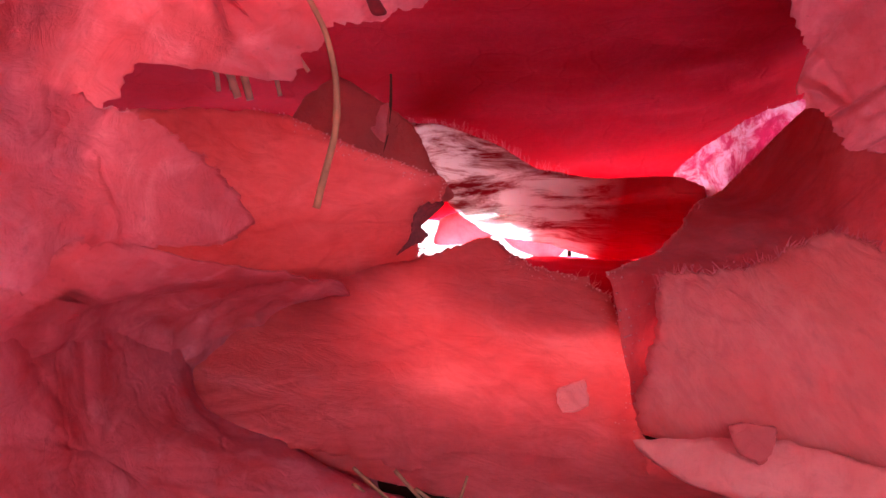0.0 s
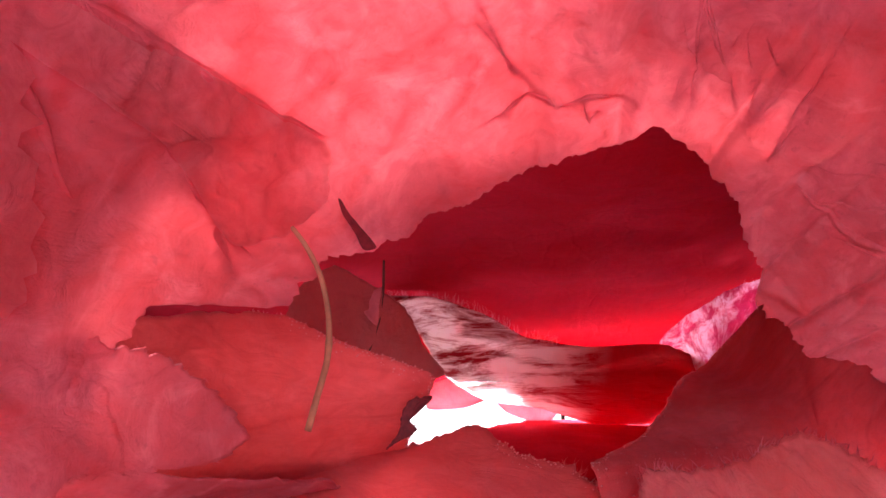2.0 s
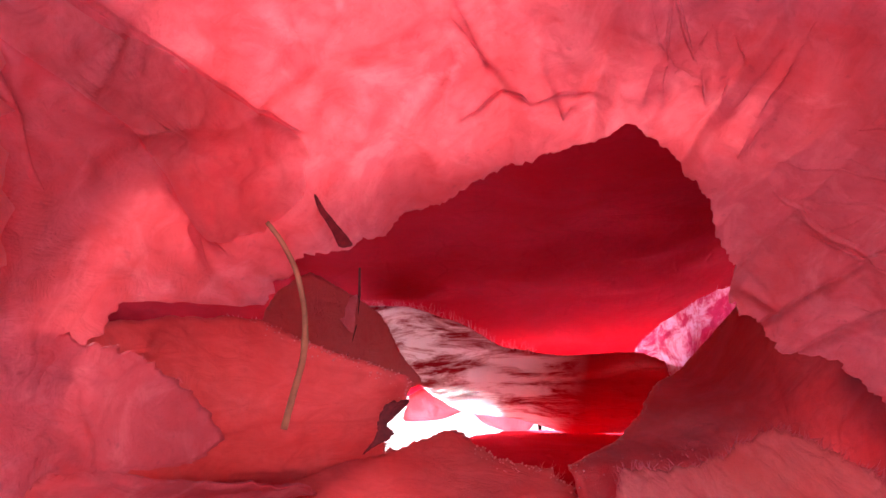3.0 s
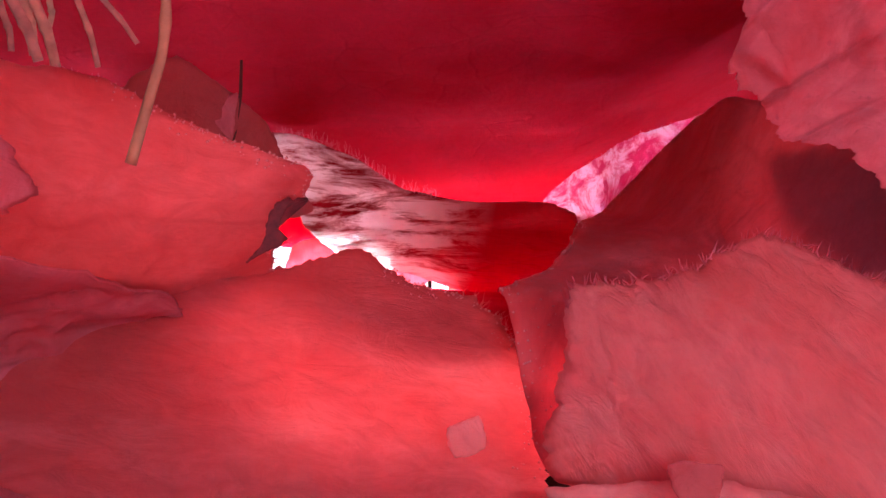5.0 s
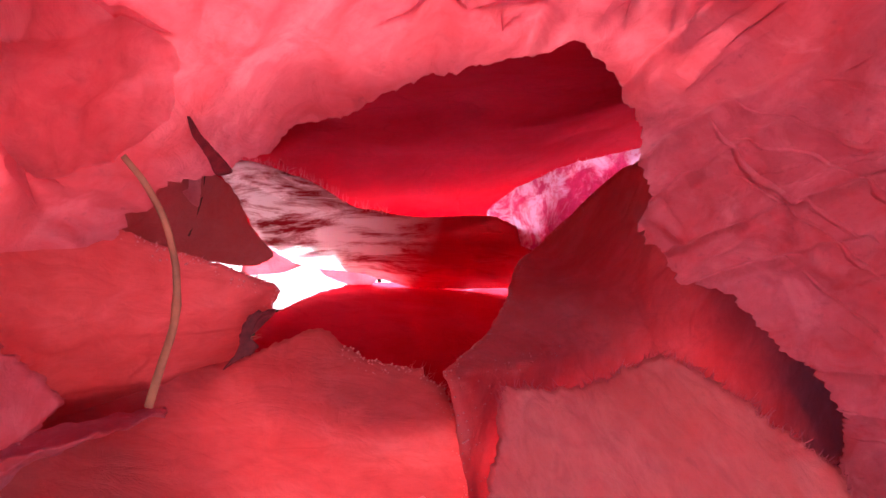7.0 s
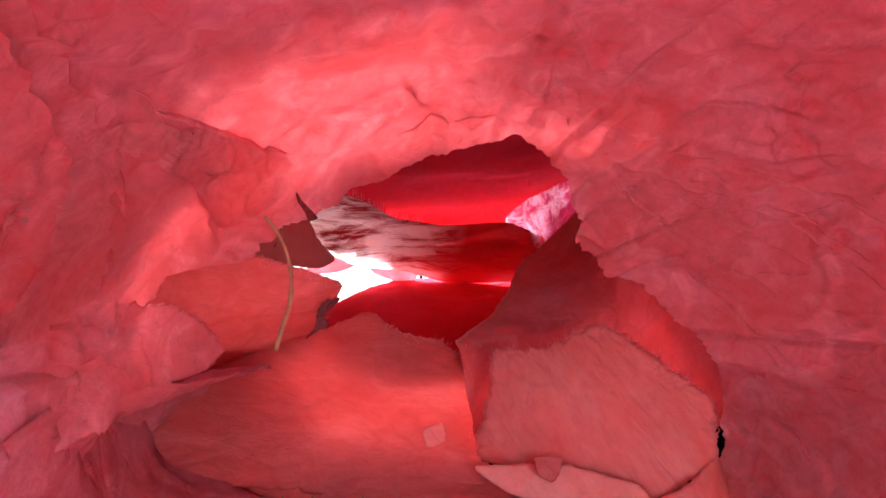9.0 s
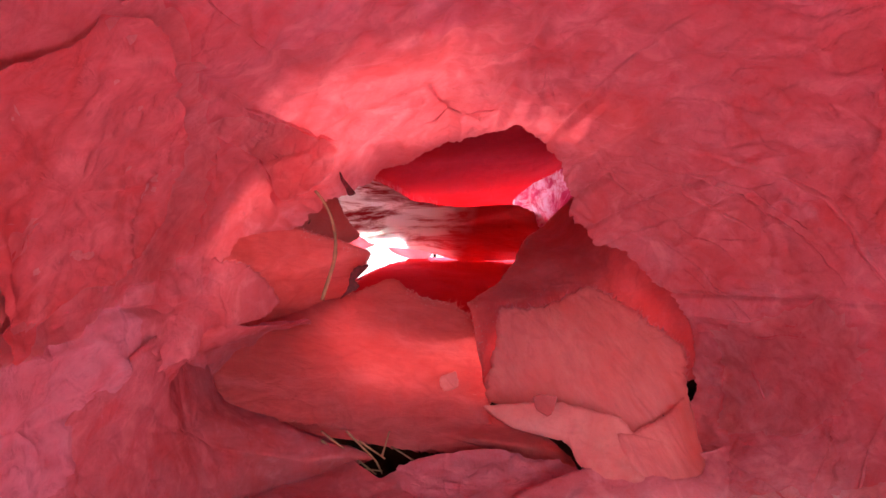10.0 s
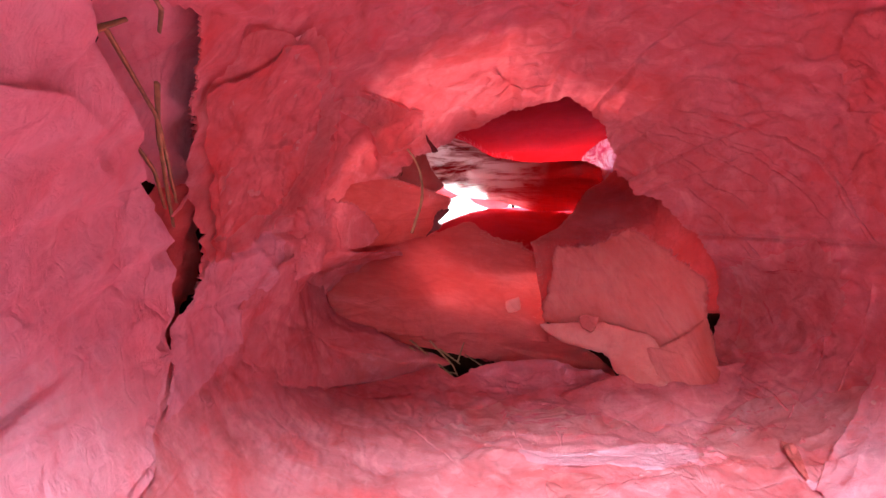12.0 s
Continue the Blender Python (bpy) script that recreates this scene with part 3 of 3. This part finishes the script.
apron, e, _ = sheet("paper_apron", [(0.168, 0.270, 0.197), (0.190, 0.262, 0.203), (0.215, 0.254, 0.205), (0.245, 0.256, 0.208), (0.275, 0.264, 0.207), (0.271, 0.234, 0.186), (0.221, 0.205, 0.168), (0.167, 0.208, 0.165), (0.136, 0.240, 0.167), (0.134, 0.280, 0.181)], CORAL, bulge=0.001, jag=0.0012, wrinkle=0.002, seed=43, n=160, rings=12, toward=(0, -0.3, 1))
tagged(apron, "coral paper apron pasted over the cave floor", "paper sheet")
side_sheet, e, _ = sheet("paper_sheet", [(-0.071, 0.15, 0.29), (-0.082, 0.139, 0.272), (-0.08, 0.156, 0.243), (-0.065, 0.196, 0.217), (-0.046, 0.257, 0.197), (-0.011, 0.312, 0.185), (0.052, 0.330, 0.194), (0.024, 0.333, 0.207), (-0.008, 0.338, 0.222), (-0.04, 0.343, 0.235), (-0.05, 0.35, 0.252), (-0.056, 0.352, 0.273), (-0.068, 0.345, 0.292), (-0.055, 0.187, 0.302)], CORAL, bulge=-0.004, jag=0.0015, wrinkle=0.0022, seed=47, n=240, rings=16)
tagged(side_sheet, "creased coral paper sheet tucked under the large red flap", "paper sheet")
straw = tagged(stalk("straw", [(0.016, 0.222, 0.367), (0.020, 0.223, 0.362), (0.024, 0.226, 0.354), (0.026, 0.229, 0.344), (0.026, 0.232, 0.336), (0.025, 0.235, 0.329), (0.022, 0.238, 0.320), (0.019, 0.241, 0.310)][::-1], 0.0011, STRAW), "dry bent straw hanging from the torn edge", "straw")
twig = tagged(stalk("twig", [(0.023, 0.462, 0.401), (0.023, 0.462, 0.384), (0.020, 0.465, 0.364), (0.014, 0.468, 0.347)][::-1], 0.0012, TWIG), "thin dark twig behind the hole", "twig")

# bright outdoors past the far opening
bv = [(-1.5, 2.2, -0.3), (2.2, 2.2, -0.3), (2.2, 2.2, 1.6), (-1.5, 2.2, 1.6)]
DAY = bpy.data.materials.new("daylight")
DAY.use_nodes = True
em = DAY.node_tree.nodes.new("ShaderNodeEmission")
em.inputs[0].default_value, em.inputs[1].default_value = (1, 0.96, 0.97, 1), 0.97
DAY.node_tree.links.new(em.outputs[0], DAY.node_tree.nodes["Material Output"].inputs[0])
tagged(link_mesh("backdrop", bv, [(0, 1, 2, 3)], DAY, smooth=False), "bright white daylight outside the opening", "backdrop", kind="structure")


# ---- folds and pasted patches of the cave wall ----
def shell_at(deg, swing, lift=0.0):
    return cave_skin(radians(deg), radians(swing), lift)


def fold(path, high):
    """A pinched fold: a steep side, a crest and a long soft side, running over the wall along (angle, swing) stations."""
    deg, sw = [p[0] for p in path], [p[1] for p in path]
    for i in range(1, len(deg)):
        while deg[i] - deg[i - 1] > 180:
            deg[i] -= 360
        while deg[i] - deg[i - 1] < -180:
            deg[i] += 360
    s = np.linspace(0, len(deg) - 1, 60)
    a, b = np.interp(s, range(len(deg)), deg), np.interp(s, range(len(deg)), sw)
    for _ in range(4):
        a[1:-1], b[1:-1] = (a[:-2] + 2 * a[1:-1] + a[2:]) / 4, (b[:-2] + 2 * b[1:-1] + b[2:]) / 4
    verts, faces = [], []
    for i in range(60):
        p = shell_at(a[i], b[i])
        d = (shell_at(a[min(i + 1, 59)], b[min(i + 1, 59)]) - shell_at(a[max(i - 1, 0)], b[max(i - 1, 0)])).normalized()
        n = cave_normal(radians(a[i]), radians(b[i]))
        side = d.cross(n).normalized()
        if side.z > 0:
            side = -side
        h = high * math.sin(math.pi * min(1, i / 59 * 1.02)) ** 0.5 * (0.75 + 0.5 * noise.noise(p * 90))
        p = p + side * 0.0015 * noise.noise(p * 60)
        for off, up in ((-0.35 * h, -0.0012), (-0.1 * h, h * 0.75), (0.25 * h, h), (0.9 * h, h * 0.5), (1.9 * h, -0.0012)):
            verts.append(p + side * off + n * up)
    for i in range(59):
        for k in range(4):
            faces.append((i * 5 + k, i * 5 + k + 1, i * 5 + k + 6, i * 5 + k + 5))
    return under(link_mesh("paper_fold", verts, faces, CORAL), wall)


def patch(corners, material, lift, seed, curl=0.0, n=110, rings=9, jag=1.0):
    """A torn patch of paper pasted on the wall, its outline in (angle, swing)."""
    c = [list(p) for p in corners]
    for i in range(1, len(c)):
        while c[i][0] - c[i - 1][0] > 180:
            c[i][0] -= 360
        while c[i][0] - c[i - 1][0] < -180:
            c[i][0] += 360
    edge = smooth_loop([(a, b, 0) for a, b in c], n)
    mid = edge.mean(0)
    for i in range(n):
        q = Vector((edge[i][0] * 0.5, edge[i][1] * 0.5, seed))
        edge[i] = edge[i] + (edge[i] - mid) * (0.09 * fractal(q, 3) + 0.05 * fractal(q * 5, 2)) * jag
    verts, faces = [], []
    for r in range(rings + 1):
        s = (r / rings) ** 0.7
        for i in range(n if r else 1):
            a, b = (mid + (edge[i] - mid) * s)[:2]
            p = shell_at(a, b)
            up = lift * (0.9 + 0.4 * noise.noise(p * 45 + Vector((seed, 0, 0)))) + curl * max(0, s - 0.7) / 0.3 * (0.5 + noise.noise(p * 20)) + 0.0005 * fractal(p * 150, 2)
            verts.append(p + cave_normal(radians(a), radians(b)) * up)
    for i in range(n):
        faces.append((0, 1 + i, 1 + (i + 1) % n))
    for r in range(rings - 1):
        for i in range(n):
            j = (i + 1) % n
            faces.append((1 + r * n + i, 1 + (r + 1) * n + i, 1 + (r + 1) * n + j, 1 + r * n + j))
    return under(link_mesh("paper_patch", verts, faces, material), wall)


def scatter_patches():
    rnd = random.Random(41)
    for k in range(44):
        deg, sw = rnd.uniform(-50, 175), rnd.uniform(62, 104)
        if k % 4 == 0:
            deg, sw = rnd.uniform(262, 305), rnd.uniform(55, 88)
        p0 = shell_at(deg, sw)
        da = (shell_at(deg + 1, sw) - p0).length
        db = (shell_at(deg, sw + 1) - p0).length
        size = rnd.uniform(0.014, 0.036)
        m = rnd.randint(6, 9)
        stretch, turn = rnd.uniform(0.6, 1.6), rnd.uniform(0, 6.28)
        loop = []
        for i in range(m):
            t = 2 * math.pi * (i + rnd.uniform(-0.25, 0.25)) / m
            u, v = size * stretch * math.cos(t) * rnd.uniform(0.75, 1.2), size / stretch * math.sin(t) * rnd.uniform(0.75, 1.2)
            u, v = u * math.cos(turn) - v * math.sin(turn), u * math.sin(turn) + v * math.cos(turn)
            loop.append((deg + u / da, max(56, sw + v / db)))
        near = sw > 78
        patch(loop, rnd.choice([PINK, CORAL_WET, TISSUE] if near else [TISSUE, TISSUE, TISSUE, CORAL_WET]), rnd.uniform(0.0007, 0.0016), k, curl=rnd.choice([0, 0, 0.001]), n=80, rings=6)


fold([(62.5, 44.8), (55.8, 47.1), (48, 49.2), (38.9, 51.5), (32.8, 54.3), (27.7, 55.5), (19.1, 56.2), (11.2, 57.5), (5, 58.5)], 0.004455)
fold([(66.8, 38.7), (53.4, 37), (39.8, 38.4), (32.8, 40.2)], 0.002835)
fold([(25.5, 55.6), (12.5, 56.6), (4.3, 58.3)], 0.0015)
fold([(62.2, 38), (52.1, 41.2), (35.5, 42.7), (21.7, 47)], 0.0026325)
fold([(93, 54.5), (86.9, 48.2), (82.2, 44.5)], 0.00075)
fold([(90.6, 55.5), (83.2, 47.4), (78, 43.3)], 0.0009)
fold([(86, 53.7), (80.8, 47.7), (76.5, 43.6)], 0.00075)
fold([(108.9, 54.5), (105.2, 47.6), (100.9, 43.4)], 0.00075)
fold([(136.2, 53.2), (138.7, 49.8), (142.9, 41.5)], 0.0015)
fold([(309.4, 43), (311.1, 52.1), (311.1, 65.7), (308.6, 72.7)], 0.0033)
fold([(352.9, 37.9), (343, 44.3), (330.5, 53)], 0.00243)
fold([(138.5, 77.3), (140, 71.5), (145.1, 60.9)], 0.003)
fold([(142.2, 81.8), (145.7, 74.9), (152.5, 65.5)], 0.003)
fold([(266.5, 45.2), (269.7, 56.6), (270, 75.6)], 0.0018)
fold([(293, 21.8), (290, 50.7), (282.7, 78.7)], 0.0018)
fold([(249.5, 65.9), (257.3, 77), (261.7, 85.1)], 0.0015)
fold([(270, 49.5), (270.1, 68.8), (269.6, 83.8)], 0.0015)
fold([(344, 56.3), (316.6, 68.2), (297.5, 78.8)], 0.0021)
fold([(0.6, 57.8), (333.2, 66), (309.7, 77.2)], 0.0024)
fold([(133.9, 60.3), (132.6, 57.9), (131, 55.2), (128.9, 51.6), (127.1, 49.1), (125.4, 46.7)], 0.0036)
fold([(137.1, 51.5), (138.8, 49.9), (140.7, 46.1), (146.5, 41.7)], 0.0021)
fold([(139.4, 60.1), (142.4, 56.9), (147.7, 52.5)], 0.00225)
fold([(108.4, 51.6), (105.7, 48.4), (102.3, 45.3)], 0.0009)
fold([(88.1, 52), (83.2, 47.5), (78.2, 43.3)], 0.000975)
fold([(82.5, 50.8), (78.9, 48.3), (75.7, 46.1)], 0.0009)
patch([(351.8, 37.8), (0.5, 43), (6.9, 50.1), (4.3, 53), (346.3, 58.3), (329.6, 58.1), (321.4, 45)], TISSUE, 0.0015, 72)

patch([(172.4, 70.3), (145.7, 84.3), (138.9, 86.4), (132.8, 77), (139.3, 59.5), (156.6, 52.6), (167.3, 58.7)], TISSUE, 0.003, 87)
patch([(261.3, 33.8), (269.6, 26.5), (274.1, 32.8), (280.3, 41.9), (273.3, 63.8), (267.1, 65.6)], CORAL_WET, 0.0015, 22)
scatter_patches()
pick = random.Random(73)
for _ in range(26):
    a, b = pick.uniform(-25, 100), pick.uniform(33, 44)
    run, drift = pick.uniform(6, 16), pick.uniform(-9, 9)
    fold([(a, max(b, 43) if a > 60 else b), (a + drift * 0.4, b + run * 0.5 + 2), (a + drift, b + run + 4)], pick.uniform(0.0005, 0.0011))
for _ in range(16):
    a, b = pick.uniform(100, 170), pick.uniform(50, 72)
    fold([(a, b), (a + pick.uniform(-5, 5), b + 6), (a + pick.uniform(-8, 8), b + pick.uniform(9, 16))], pick.uniform(0.0005, 0.0012))
patch([(146, 84.5), (141, 82.2), (134, 77.8), (142, 62.8), (154, 59), (163, 61.2), (164, 65), (167, 67.2), (172, 68.8), (172, 70.2), (157, 76.2)], RED_CORAL, 0.0042, 77, jag=0.5, curl=0.0015, n=180, rings=24)
patch([(163, 64.2), (172, 55.2), (178, 56), (190, 62), (196, 71.8), (197, 84.5), (193, 83), (177, 71.8), (172, 70.2), (167, 67.2)], PINK, 0.0018, 78, jag=0.5, curl=0.001, n=180, rings=24)
patch([(199, 65), (215, 47.8), (229, 34.2), (246, 34.2), (253, 44.8), (247, 51.5), (225, 62.8), (204, 68.8)], CORAL, 0.0014, 79, jag=0.5, curl=0.001, n=180, rings=24)
# a small torn hole, its darkness given by a redder patch
patch([(198, 71.8), (208, 73.2), (207, 75.5), (204, 77)], RED_CORAL, 0.0012, 80, n=50, rings=4, jag=0.4)
patch([(55, 69.5), (54, 76), (13, 66), (19, 58.2), (33, 59.8)], RED_CORAL, 0.0025, 81, curl=0.0015, n=180, rings=24)
patch([(299, 78.5), (300, 80.8), (295, 85.2), (295, 83.8)], DULL, 0.0036, 82, n=50, rings=4, jag=0.5)
patch([(294, 86.5), (307, 81.5), (323, 75.5), (337, 69.5), (322, 84), (302, 88)], CORAL_WET, 0.0024, 83, curl=0.001)
patch([(140, 96), (138, 88), (146, 80), (157, 73), (163, 73), (160, 80), (152, 91)], PINK, -0.014, 84, jag=0.6)
patch([(160, 71), (168, 69), (178, 68), (186, 72), (192, 80), (188, 83), (180, 79), (170, 77), (162, 79)], RED, -0.010, 85, jag=0.6)
patch([(134.5, 60.5), (133, 57.5), (131, 55.2), (129, 51.5), (126, 46.6), (130, 43.5), (137, 43), (142, 45), (139, 50), (137.5, 54), (139, 62)], TISSUE, 0.003, 86, jag=0.25, n=180, rings=24)
fold([(68, 40.5), (52, 43.5), (36, 47), (20, 51.5), (8, 54)], 0.0022)
fold([(60, 36), (44, 36.6), (30, 38.5), (16, 43)], 0.0022)
fold([(64, 42), (46, 45.6), (30, 50), (14, 54.5)], 0.0014)
fold([(40, 33), (24, 35.6), (10, 39), (358, 44)], 0.002)
fold([(20, 34.5), (8, 38.5), (356, 43)], 0.0016)
fold([(301, 44.8), (306, 55.2), (308, 65), (306, 72.5)], 0.0016)
fold([(296, 53.8), (304, 60.5), (306, 70.2)], 0.0014)
fold([(306, 40.2), (314, 49.2), (315, 55.2)], 0.0012)
fold([(271, 50), (274, 59.8), (275, 75.5)], 0.0012)
fold([(218, 67.2), (225, 62.8), (230, 47.8)], 0.0012)
fold([(261, 62.8), (267, 68), (268, 84.5)], 0.0012)
fold([(109, 43.2), (105, 44.8), (101, 44), (100, 43.2)], 0.0016)
fold([(100, 43.2), (96, 44), (91, 43.2)], 0.0016)
fold([(136, 56.8), (137, 53), (138, 50.8), (141, 46.2), (146, 41.8)], 0.0012)
panel = patch([(140, 104), (144, 99.5), (147, 96.6), (153, 90.6), (161, 84), (169, 78.2), (180, 77.4), (191, 83.2), (197, 87), (203, 91), (216, 98), (222, 124), (190, 130), (150, 129)], PINK, 0.006, 5, n=160, rings=14, jag=0.1)
overlay = patch([(150, 98), (154, 95), (160, 90), (166, 85.5), (170, 82), (176, 79.5), (186, 83), (195, 88), (205, 94), (214, 100), (210, 118), (180, 122), (152, 120)], PINK, 0.0092, 88, curl=0.001, n=150, rings=10, jag=0.35)
panel.parent, panel.name = None, "paper_sheet"
overlay.parent, overlay.name = panel, "paper_layer"
tagged(panel, "large pale pink paper sheet pasted on the cave side", "paper sheet")


# ---- scraps, stalks and beads of glue ----
scrap, e, _ = sheet("paper_scrap", [(0.034, 0.352, 0.298), (0.038, 0.352, 0.301), (0.040, 0.352, 0.309), (0.044, 0.352, 0.319), (0.053, 0.356, 0.319), (0.047, 0.352, 0.317), (0.044, 0.352, 0.309), (0.048, 0.352, 0.305), (0.041, 0.352, 0.302)], DARK, seed=51, n=90, rings=6, jag=0.002)
tagged(scrap, "small dark crimson scrap of torn paper", "paper scrap")
pale_leaf, e, _ = sheet("paper_scrap", [(0.010, 0.455, 0.373), (0.015, 0.457, 0.380), (0.022, 0.459, 0.384), (0.021, 0.459, 0.373), (0.020, 0.460, 0.362), (0.015, 0.457, 0.365)], CORAL, seed=53, n=60, rings=5, jag=0.0005)
tagged(pale_leaf, "small pale pink scrap caught on a twig", "paper scrap")
PALE_SCRAP = paper("pale_coral_scrap", (0.95, 0.33, 0.31), (1.0, 0.8, 0.74), clear=0.15, blotch=0.0, fibre=0.1)
bit, e, _ = sheet("paper_scrap", [(0.099, 0.337, 0.244), (0.105, 0.338, 0.246), (0.1105, 0.339, 0.248), (0.111, 0.338, 0.243), (0.111, 0.337, 0.2375), (0.106, 0.336, 0.236), (0.101, 0.335, 0.235), (0.1, 0.336, 0.239)], PALE_SCRAP, seed=55, n=60, rings=5, jag=0.0008)
tagged(bit, "small square coral scrap on the red flap", "paper scrap")
dark_bit, e, _ = sheet("paper_scrap", [(0.147, 0.281, 0.242), (0.154, 0.280, 0.243), (0.161, 0.278, 0.242), (0.159, 0.276, 0.235), (0.155, 0.276, 0.231), (0.149, 0.279, 0.234)], DULL, seed=58, n=60, rings=5, jag=0.0008)
tagged(dark_bit, "small dark red scrap stuck on the folded strip", "paper scrap")
curl, e, _ = sheet("paper_curl", [(0.029, 0.226, 0.376), (0.031, 0.232, 0.373), (0.034, 0.240, 0.370), (0.038, 0.248, 0.366), (0.034, 0.246, 0.365), (0.032, 0.238, 0.369), (0.030, 0.230, 0.372)], DARK, seed=57, n=60, rings=5, jag=0.0004)
tagged(curl, "thin dark curl of torn paper at the hole edge", "paper curl")

for k, (top, low) in enumerate([((-0.049, 0.375, 0.390), (-0.041, 0.380, 0.370)), ((-0.033, 0.395, 0.399), (-0.026, 0.400, 0.375)), ((-0.029, 0.415, 0.408), (-0.016, 0.420, 0.392)), ((-0.045, 0.385, 0.394), (-0.038, 0.390, 0.371)), ((-0.046, 0.405, 0.402), (-0.047, 0.410, 0.393)), ((-0.052, 0.375, 0.386), (-0.050, 0.380, 0.373)), ((-0.052, 0.395, 0.398), (-0.049, 0.400, 0.378))]):
    a, b = Vector(top), Vector(low)
    up = a + (a - b) * 0.6
    blade = stalk("grass_stalk", [tuple(b), tuple(b.lerp(a, 0.5) + Vector((0.001, 0, 0))), tuple(a), tuple(up)], 0.0011 if k % 3 else 0.0018, PALE_STRAW, taper=1.2, flat=0.3)
    tagged(blade, "pale dry grass stalk hanging behind the torn edge", "grass stalk", group="dry grass by the hole")
for path in [[(-0.069, -0.028, 0.382), (-0.078, 0.001, 0.369), (-0.087, 0.040, 0.347), (-0.091, 0.062, 0.329)], [(-0.063, -0.089, 0.389), (-0.076, -0.005, 0.372), (-0.088, 0.057, 0.340)], [(-0.080, -0.027, 0.367), (-0.085, 0.018, 0.354), (-0.090, 0.047, 0.338)], [(-0.065, -0.095, 0.386), (-0.063, -0.089, 0.389), (-0.060, -0.082, 0.392)], [(-0.054, -0.078, 0.398), (-0.055, -0.069, 0.397), (-0.059, -0.058, 0.393)]]:
    tagged(stalk("straw", path, 0.0012, STRAW), "dry brown straw in the gap beside the panel", "straw", group="straws in the side gap")
for path in [[(0.019, 0.325, 0.216), (0.054, 0.325, 0.185)], [(0.035, 0.325, 0.215), (0.054, 0.325, 0.194), (0.058, 0.325, 0.185)], [(0.043, 0.325, 0.208), (0.060, 0.325, 0.195)], [(0.058, 0.325, 0.197), (0.063, 0.325, 0.213)], [(0.019, 0.325, 0.210), (0.042, 0.325, 0.190), (0.058, 0.325, 0.187)], [(0.091, 0.325, 0.183), (0.074, 0.325, 0.196), (0.064, 0.325, 0.203)]]:
    tagged(stalk("straw", path, 0.0008, STRAW), "thin dry straw in the gap below the flap", "straw", group="straws under the flap")


def beads(parent, edge, start, stop, count, material, seed, inward=0.5, size=0.0007):
    """Beads of dried glue strewn along a sheet's edge."""
    rnd = random.Random(seed)
    mid = edge.mean(0)
    unit = [(0, 0, 1), (1, 0, 0), (0, 1, 0), (-1, 0, 0), (0, -1, 0), (0, 0, -1)]
    tri = [(0, 1, 2), (0, 2, 3), (0, 3, 4), (0, 4, 1), (5, 2, 1), (5, 3, 2), (5, 4, 3), (5, 1, 4)]
    verts, faces = [], []
    for _ in range(count):
        p = edge[int(((start + (stop - start) * rnd.random()) % 1) * len(edge)) % len(edge)]
        p = Vector(p + (mid - p) * inward * rnd.random() ** 2) + Vector((0, -0.0012, 0.0004))
        r = size * rnd.uniform(0.4, 1.3)
        base = len(verts)
        verts += [p + Vector(u) * r for u in unit]
        faces += [tuple(base + i for i in f) for f in tri]
    return tagged(under(link_mesh("glue_bead", verts, faces, material), parent), kind="stuff")


beads(slope, slope_edge, 0.93, 1.3, 700, GLUE, 61, size=0.0005)
beads(flap, flap_edge, 0.3, 0.52, 260, GLUE, 62, inward=0.14, size=0.0005)
beads(back_left, back_left_edge, 0.18, 0.62, 240, GLUE, 63, inward=0.14, size=0.0005)

glint = random.Random(91)
gv, gf = [], []
for _ in range(320):
    p = shell_at(glint.uniform(236, 296), glint.uniform(50, 84), 0.0008)
    r = 0.0005 * glint.uniform(0.4, 1.2)
    way = Vector((glint.gauss(0, 1), glint.gauss(0, 1), 0)).normalized() * r * glint.uniform(1, 4)
    side = Vector((-way.y, way.x, 0)).normalized() * r
    base = len(gv)
    gv += [p - way, p + side, p + way, p - side, p + Vector((0, 0, r))]
    gf += [(base, base + 1, base + 4), (base + 1, base + 2, base + 4), (base + 2, base + 3, base + 4), (base + 3, base, base + 4)]
tagged(under(link_mesh("glue_bead", gv, gf, GLUE), wall), kind="stuff")

# the yard outside the far opening
mark = (0.194, 0.900, 0.298)
post = bmesh.new()
bmesh.ops.create_cube(post, size=1, matrix=Matrix.Translation((mark[0], mark[1], 0.215)) @ Matrix.Diagonal((0.004, 0.004, 0.21, 1)))
bmesh.ops.bevel(post, geom=post.edges[:], offset=0.0006, segments=2)
me = bpy.data.meshes.new("post")
post.to_mesh(me)
me.materials.append(SOIL_SHADE)
tagged(new("post", me), "slim dark post standing outside the opening", "post")
board = bmesh.new()
bmesh.ops.create_cube(board, size=1, matrix=Matrix.Translation((mark[0] + 0.034, mark[1] + 0.02, 0.212)) @ Matrix.Diagonal((0.022, 0.006, 0.19, 1)))
bmesh.ops.bevel(board, geom=board.edges[:], offset=0.001, segments=2)
me = bpy.data.meshes.new("board")
board.to_mesh(me)
me.materials.append(plain("pale_wood", (0.75, 0.58, 0.32), 0.6, 0.15, 60))
tagged(new("board", me), "pale yellow wooden board outside the opening", "board")
